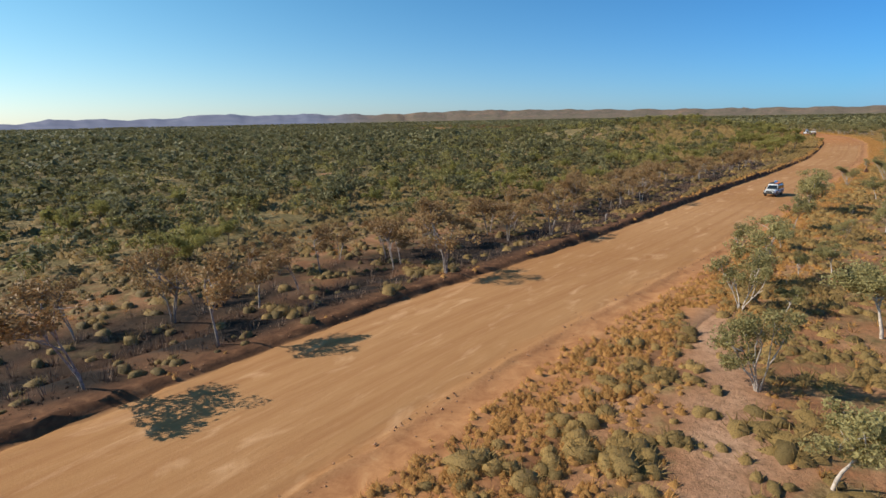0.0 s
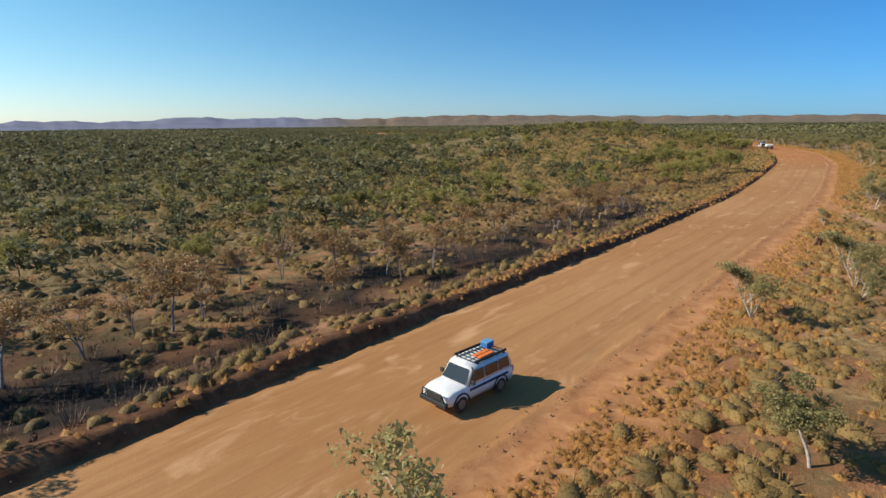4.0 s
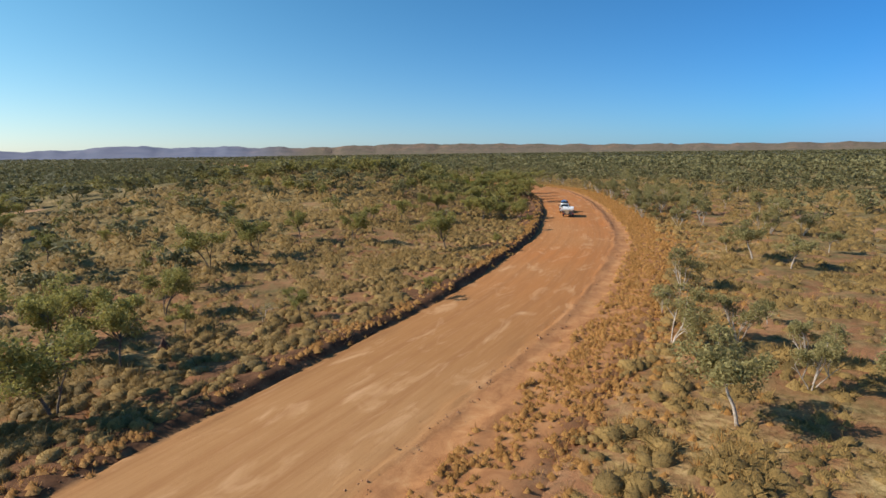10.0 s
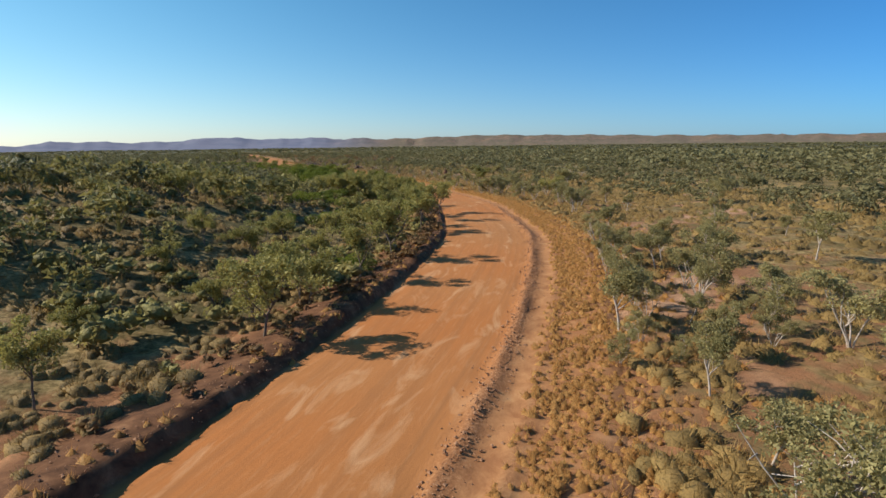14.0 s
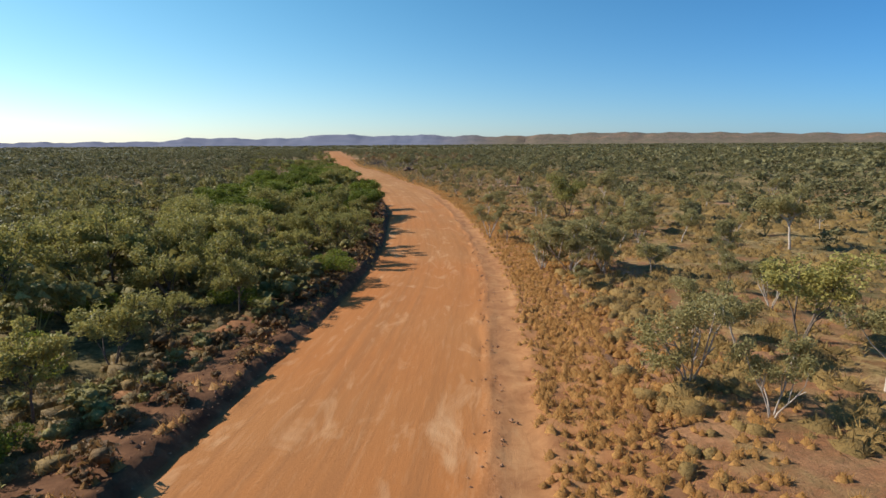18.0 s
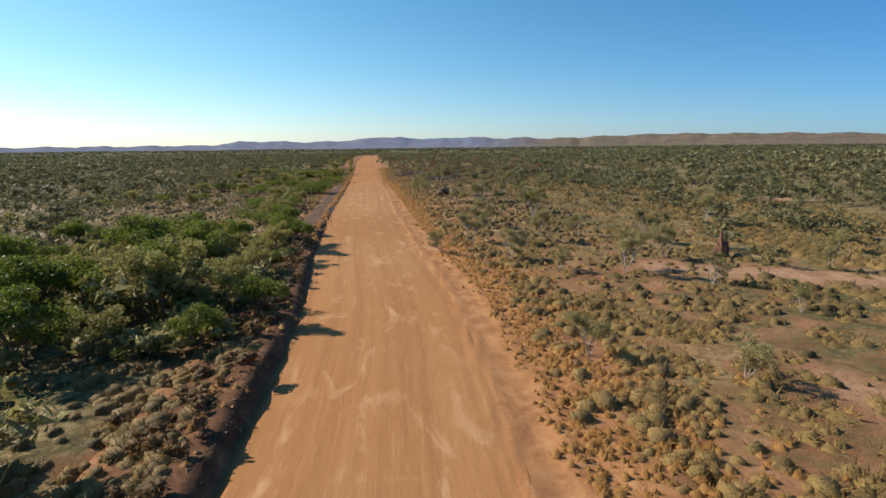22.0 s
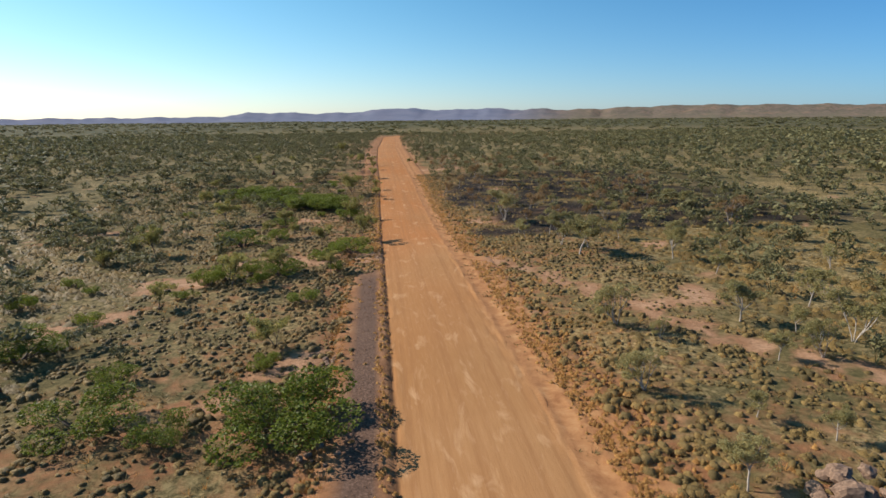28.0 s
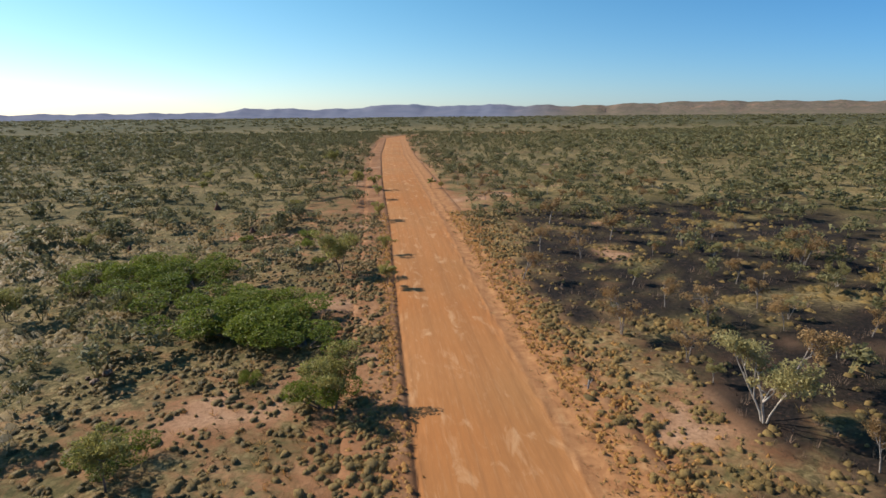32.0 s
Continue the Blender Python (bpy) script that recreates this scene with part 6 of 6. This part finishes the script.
def make_wagon(m):
    """Boxy four-wheel-drive wagon, nose along +x."""
    root = new("four_wheel_drive")
    h = 0.93
    part("body", loft_bm([body_ring(-2.35, h - 0.05, 0.55, 1.12), body_ring(-2.25, h, 0.45, 1.16), body_ring(0.9, h, 0.42, 1.16), body_ring(1.9, h - 0.03, 0.45, 1.12), body_ring(2.25, h - 0.08, 0.48, 1.02), body_ring(2.35, h - 0.16, 0.5, 0.9)]), M_WHITE, root, "white painted body", True)
    cab = loft_bm([[(x, sx * w, z) for sx, z in ((-1, 1.10), (1, 1.10))] + [(x2, sx * w2, z2) for sx in (1, -1)] for x, w, x2, w2, z2 in
                   ((-2.28, 0.86, -2.10, 0.74, 1.84), (-2.1, 0.88, -1.9, 0.77, 1.92), (0.2, 0.88, 0.15, 0.77, 1.94), (0.8, 0.88, 0.50, 0.75, 1.90), (1.05, 0.85, 0.62, 0.72, 1.84))])
    part("cabin", cab, M_WHITE, root, "white cabin", True)
    for s in (-1, 1):
        for pts in ([(-2.05, 1.24), (-1.25, 1.24), (-1.25, 1.76), (-1.95, 1.76)], [(-1.15, 1.24), (-0.25, 1.24), (-0.25, 1.76), (-1.15, 1.76)], [(-0.15, 1.24), (0.82, 1.24), (0.52, 1.76), (-0.15, 1.76)]):
            part("side_window", side_glass(s * 0.845, pts, s * 0.04), M_GLASS, root, "dark side window")
        part("headlight", box_bm(2.24, 2.37, s * 0.66 - 0.12, s * 0.66 + 0.12, 0.84, 1.0, 0.03), M_LAMP, root, "clear headlight")
        part("tail_light", box_bm(-2.40, -2.32, s * 0.82 - 0.06, s * 0.82 + 0.06, 0.80, 1.12, 0.01), M_RED, root, "red tail light")
        part("mirror", box_bm(0.75, 0.88, s * 1.05 - 0.1, s * 1.05 + 0.1, 1.22, 1.42, 0.02), M_BLACK, root, "black door mirror")
        for x in (-1.35, 1.45):
            wheel(root, x, s * 0.80, 0.41, 0.27)
            part("wheel_arch", tube_bm([(x + 0.5 * math.cos(a), s * 0.925, 0.44 + 0.48 * math.sin(a)) for a in np.linspace(0, math.pi, 9)], 0.05, 5), M_BLACK, root, "black wheel arch flare")
    wind = bmesh.new()
    wind.faces.new([wind.verts.new(p) for p in ((1.06, -0.78, 1.18), (1.06, 0.78, 1.18), (0.66, 0.66, 1.80), (0.66, -0.66, 1.80))])
    part("windscreen", shifted(wind, (0.02, 0, 0.01)), M_GLASS, root, "dark windscreen")
    part("bull_bar", tube_bm([(2.42, -0.8, 0.6), (2.5, -0.62, 1.12), (2.5, 0.62, 1.12), (2.42, 0.8, 0.6)], 0.045), M_BLACK, root, "black bull bar")
    part("grille", box_bm(2.32, 2.39, -0.5, 0.5, 0.72, 1.0, 0.02), M_BLACK, root)
    part("front_bumper", box_bm(2.30, 2.50, -0.88, 0.88, 0.48, 0.70, 0.03), M_BLACK, root)
    part("snorkel", tube_bm([(1.0, 0.92, 1.12), (0.62, 0.86, 1.84), (0.70, 0.86, 1.98)], 0.045), M_BLACK, root, "black air intake snorkel")
    rack = bmesh.new()
    for k in range(9):
        box_bm(-1.95 + 0.27 * k, -1.91 + 0.27 * k, -0.68, 0.68, 2.0, 2.025, bm=rack)
    for k in range(5):
        box_bm(-1.98, 0.28, -0.62 + 0.31 * k - 0.015, -0.62 + 0.31 * k + 0.015, 2.025, 2.04, bm=rack)
    for s in (-1, 1):
        box_bm(-2.0, 0.3, s * 0.7 - 0.02, s * 0.7 + 0.02, 1.99, 2.12, bm=rack)
        for x in (-1.8, 0.1):
            box_bm(x - 0.05, x + 0.05, s * 0.7 - 0.03, s * 0.7 + 0.03, 1.86, 1.99, bm=rack)
    part("roof_rack", rack, M_BLACK, root, "black barred roof rack")
    spare = new("spare_wheel")
    spare.parent = root
    spare.location = (-2.48, 0.22, 1.08)
    part("tyre", cyl_bm(0.38, 0.24, 22, "X", 0.05), M_TYRE, spare, "black spare tyre on the rear door")
    part("rim", cyl_bm(0.22, 0.26, 16, "X", 0.02), M_RIM, spare, "steel rim")
    part("rear_window", box_bm(-2.275, -2.235, -0.62, 0.62, 1.24, 1.72, 0.01), M_GLASS, root, "dark rear window")
    for s in (-1, 1):
        part("side_stripe", box_bm(-1.9, 0.9, s * 0.93 - 0.006, s * 0.93 + 0.006, 0.86, 0.98), M_NAVY, root, "dark side stripe")
    tagged(root, "white four-wheel-drive wagon with bull bar, roof rack and spare wheel", "car")
    root.matrix_world = m
    for y in (0.12, 0.42):
        board = new("recovery_board")
        part("panel", box_bm(-0.55, 0.55, -0.13, 0.13, 0, 0.05, 0.015), M_ORANGE, board)
        for k in range(6):
            part("lug", box_bm(-0.47 + 0.18 * k, -0.43 + 0.18 * k, -0.10, 0.10, 0.05, 0.065), M_ORANGE, board)
        tagged(board, "orange recovery board lying on a roof rack", "board")
        board.matrix_world = m @ pose(-0.75, y, 2.042, 0, 0, 2)
    crate = new("storage_box")
    part("tub", box_bm(-0.28, 0.28, -0.22, 0.22, 0, 0.26, 0.02), M_BLUE, crate)
    part("lid", box_bm(-0.30, 0.30, -0.24, 0.24, 0.262, 0.32, 0.02), M_SKY, crate, "lighter blue lid")
    tagged(crate, "blue plastic storage box on a roof rack", "box")
    crate.matrix_world = m @ pose(-1.62, -0.25, 2.042, 0, 0, 4)


def on_road(x, y, heading):
    """A pose on the road surface with the nose towards the compass heading in degrees from +y."""
    z = float(ground_z([x], [y])[0]) + 0.03
    ax = np.array([math.sin(radians(heading)), math.cos(radians(heading))])
    za, zb = ground_z([x + 1.5 * ax[0]], [y + 1.5 * ax[1]])[0], ground_z([x - 1.5 * ax[0]], [y - 1.5 * ax[1]])[0]
    pitch = -math.degrees(math.atan2(za - zb, 3.0))
    return pose(x, y, z, 0, 0, 90 - heading) @ pose(0, 0, 0, 0, pitch, 0)


UTE_X, UTE_Y, UTE_HEAD = 291.4, 153.1, 45.5
TRAILER_X, TRAILER_Y, TRAILER_HEAD = 286.8, 147.9, 48.0
ute_pose = on_road(UTE_X, UTE_Y, UTE_HEAD)
make_ute(ute_pose)
make_bundles(ute_pose)
make_trailer(on_road(TRAILER_X, TRAILER_Y, TRAILER_HEAD))
make_wagon(on_road(97.2, 55.3, 257.0))


# ---- mounds, rocks, posts ----
M_MOUND = bark_material("termite_clay", (0.085, 0.036, 0.020), (0.19, 0.080, 0.042))
M_ROCK = bark_material("weathered_rock", (0.105, 0.058, 0.038), (0.29, 0.18, 0.115))


def blob_bm(rx, ry, rz, seed, sub=2, rough=0.18, taper=0.0):
    bm = bmesh.new()
    bmesh.ops.create_icosphere(bm, subdivisions=sub, radius=1.0)
    off = Vector((seed * 3.1, seed * 1.7, seed * 0.9))
    for v in bm.verts:
        k = 1 + rough * noise.noise(v.co * 1.7 + off) + 0.5 * rough * noise.noise(v.co * 4 + off)
        t = 1 - taper * max(0, v.co.z)
        v.co = Vector((v.co.x * k * rx * t, v.co.y * k * ry * t, v.co.z * k * rz))
    return bm


def mound(x, y, h, w, seed):
    z = float(ground_z([x], [y])[0])
    root = new("termite_mound")
    part("cone", blob_bm(w, w * 0.85, h, seed, 3, 0.75, 0.45), M_MOUND, root, smooth=True)
    part("side_lobe", shifted(blob_bm(w * 0.55, w * 0.5, h * 0.6, seed + 7, 3, 0.7, 0.4), (w * 0.55, w * 0.3, 0)), M_MOUND, root, smooth=True)
    tagged(root, "red-brown termite mound standing in spinifex", "termite mound", "termite mounds")
    root.location = (x, y, z - 0.02)


for i, (x, y, h) in enumerate([(339, 484, 1.5), (412.4, 375, 2.0), (441.3, 385.5, 1.6), (407, 424, 1.6), (403.5, 452, 1.7), (146.5, 63.2, 1.1), (214.7, 119.8, 0.9), (343.6, 688, 1.7), (337, 670, 1.6), (315, 655, 1.4), (350, 642, 1.3), (330, 632, 1.0), (322, 560, 1.2), (268, 178, 0.9)]):
    mound(x, y, h, 0.42 * h, i + 1)


def rock(x, y, r, seed, z_up=0.0, label="weathered pale brown boulder in a rock pile"):
    z = float(ground_z([x], [y])[0])
    bm = blob_bm(r, r * 0.8, r * 0.65, seed, 2, 0.45)
    ob = part("boulder", bm, M_ROCK)
    tagged(ob, label, "boulder", "rock pile boulders")
    ob.location, ob.rotation_euler = (x, y, z + r * 0.3 + z_up), (0.2 * math.sin(seed), 0.2 * math.cos(seed), seed * 1.3)


rock_rng = np.random.RandomState(55)
for cx, cy, n, spread, big in ((397.0, 460.3, 18, 1.9, 0.95), (398.6, 458.6, 10, 2.6, 0.55), (366.4, 470.5, 7, 1.6, 0.35), (367.2, 486, 8, 2.0, 0.35), (346, 579, 4, 1.2, 0.5)):
    for k in range(n):
        rock(cx + rock_rng.normal(0, spread * 0.5), cy + rock_rng.normal(0, spread * 0.5), big * rock_rng.uniform(0.45, 1.0), k + cx, (1.6 if big > 0.8 else 0.25) * rock_rng.uniform(0, 1) * big)


def stump(x, y, h):
    z = float(ground_z([x], [y])[0])
    root = new("tree_stump")
    part("stem", tube_bm([(0, 0, -0.1), (0.03, 0, h * 0.5), (0.1, 0.05, h)], 0.09, 7), M_SINGED, root)
    part("branch", tube_bm([(0.04, 0, h * 0.5), (0.35, 0.15, h * 0.8), (0.5, 0.3, h * 0.95)], 0.04, 5), M_SINGED, root)
    part("branch", tube_bm([(0.04, 0, h * 0.35), (-0.4, 0.1, h * 0.5)], 0.035, 5), M_SINGED, root)
    tagged(root, "dead grey tree stump with broken branches", "stump")
    root.location = (x, y, z)


for x, y, h in ((391.8, 569.2, 0.9), (352, 376, 1.3), (54, 52, 1.2), (131, 86, 1.0)):
    stump(x, y, h)


def warning_sign(x, y):
    """A diamond road sign seen from its unpainted back."""
    z = float(ground_z([x], [y])[0])
    root = new("road_sign")
    part("post", cyl_bm(0.035, 2.9, 10, "Z"), M_SIGN, root, "rusty steel post").location = (0, 0, 1.2)
    plate = box_bm(-0.38, 0.38, 0.035, 0.043, -0.38, 0.38, 0.003)
    bmesh.ops.rotate(plate, verts=plate.verts, matrix=Matrix.Rotation(radians(45), 3, "Y"))
    part("plate", plate, M_RIM, root, "bare grey metal back of the plate").location = (0, 0, 2.2)
    part("bracket", box_bm(-0.26, 0.26, 0.02, 0.045, 2.18, 2.23, 0.004), M_STEEL, root)
    tagged(root, "diamond road sign on a thin rusty post seen from behind", "road sign")
    root.location, root.rotation_euler = (x, y, z), (0, 0, radians(4))


M_SIGN = plain_material("rusty_steel", (0.20, 0.10, 0.06), 0.8, 0.3)
warning_sign(370.1, 412.8)


# ---- clods of the graded windrow, loose stones ----
def clods():
    r = np.random.RandomState(401)
    n = 34000
    right = r.uniform(0, 1, n) < 0.55
    k = np.where(right, r.randint(640, 1260, n), r.randint(640, 1480, n))
    o = np.where(right, LINE[k, 3] + 0.45 + r.normal(0, 0.5, n), -LINE[k, 3] - 0.3 - np.abs(r.normal(0, 1, n)) * np.where(LINE[k, 1] > 385, 2.0, 1.9))
    j = r.uniform(-0.5, 0.5, n)
    x, y = LINE[k, 0] - LEFT[k, 0] * o + ALONG[k, 0] * j, LINE[k, 1] - LEFT[k, 1] * o + ALONG[k, 1] * j
    q = r.uniform(0, 1, n) < np.where(right, windrow(k) ** 1.5, np.where(LINE[k, 0] > 160, 0.9, 0.25))
    k, x, y, n = k[q], x[q], y[q], int(q.sum())
    z = ground_z(x, y)
    s = np.minimum(r.gamma(1.6, 0.016, n) + 0.022, 0.11)
    base = np.array([(1, 0, 0), (-1, 0, 0), (0, 1, 0), (0, -1, 0), (0, 0, 1), (0, 0, -1)], float)
    f = np.array([(0, 2, 4), (2, 1, 4), (1, 3, 4), (3, 0, 4), (2, 0, 5), (1, 2, 5), (3, 1, 5), (0, 3, 5)])
    v = base[None] * r.uniform(0.6, 1.4, (n, 6, 1)) * s[:, None, None] + r.normal(0, 0.2, (n, 6, 3)) * s[:, None, None]
    a = r.uniform(0, 6.28, n)[:, None]
    vx, vy = v[..., 0] * np.cos(a) - v[..., 1] * np.sin(a), v[..., 0] * np.sin(a) + v[..., 1] * np.cos(a)
    vv = np.stack([vx + x[:, None], vy + y[:, None], v[..., 2] * 0.8 + z[:, None] + 0.04 + s[:, None] * 0.2], 2)
    ob = new("gravel_clods", mesh_arrays("gravel_clods", vv.reshape(-1, 3), (f[None] + (np.arange(n) * 6)[:, None, None]).reshape(-1, 3), M_CLOD))
    tagged(ob, "clods and stones of reddish soil along the graded edge", "gravel", kind="stuff")


M_CLOD = bark_material("reddish_clod", (0.19, 0.088, 0.042), (0.37, 0.19, 0.095))
clods()
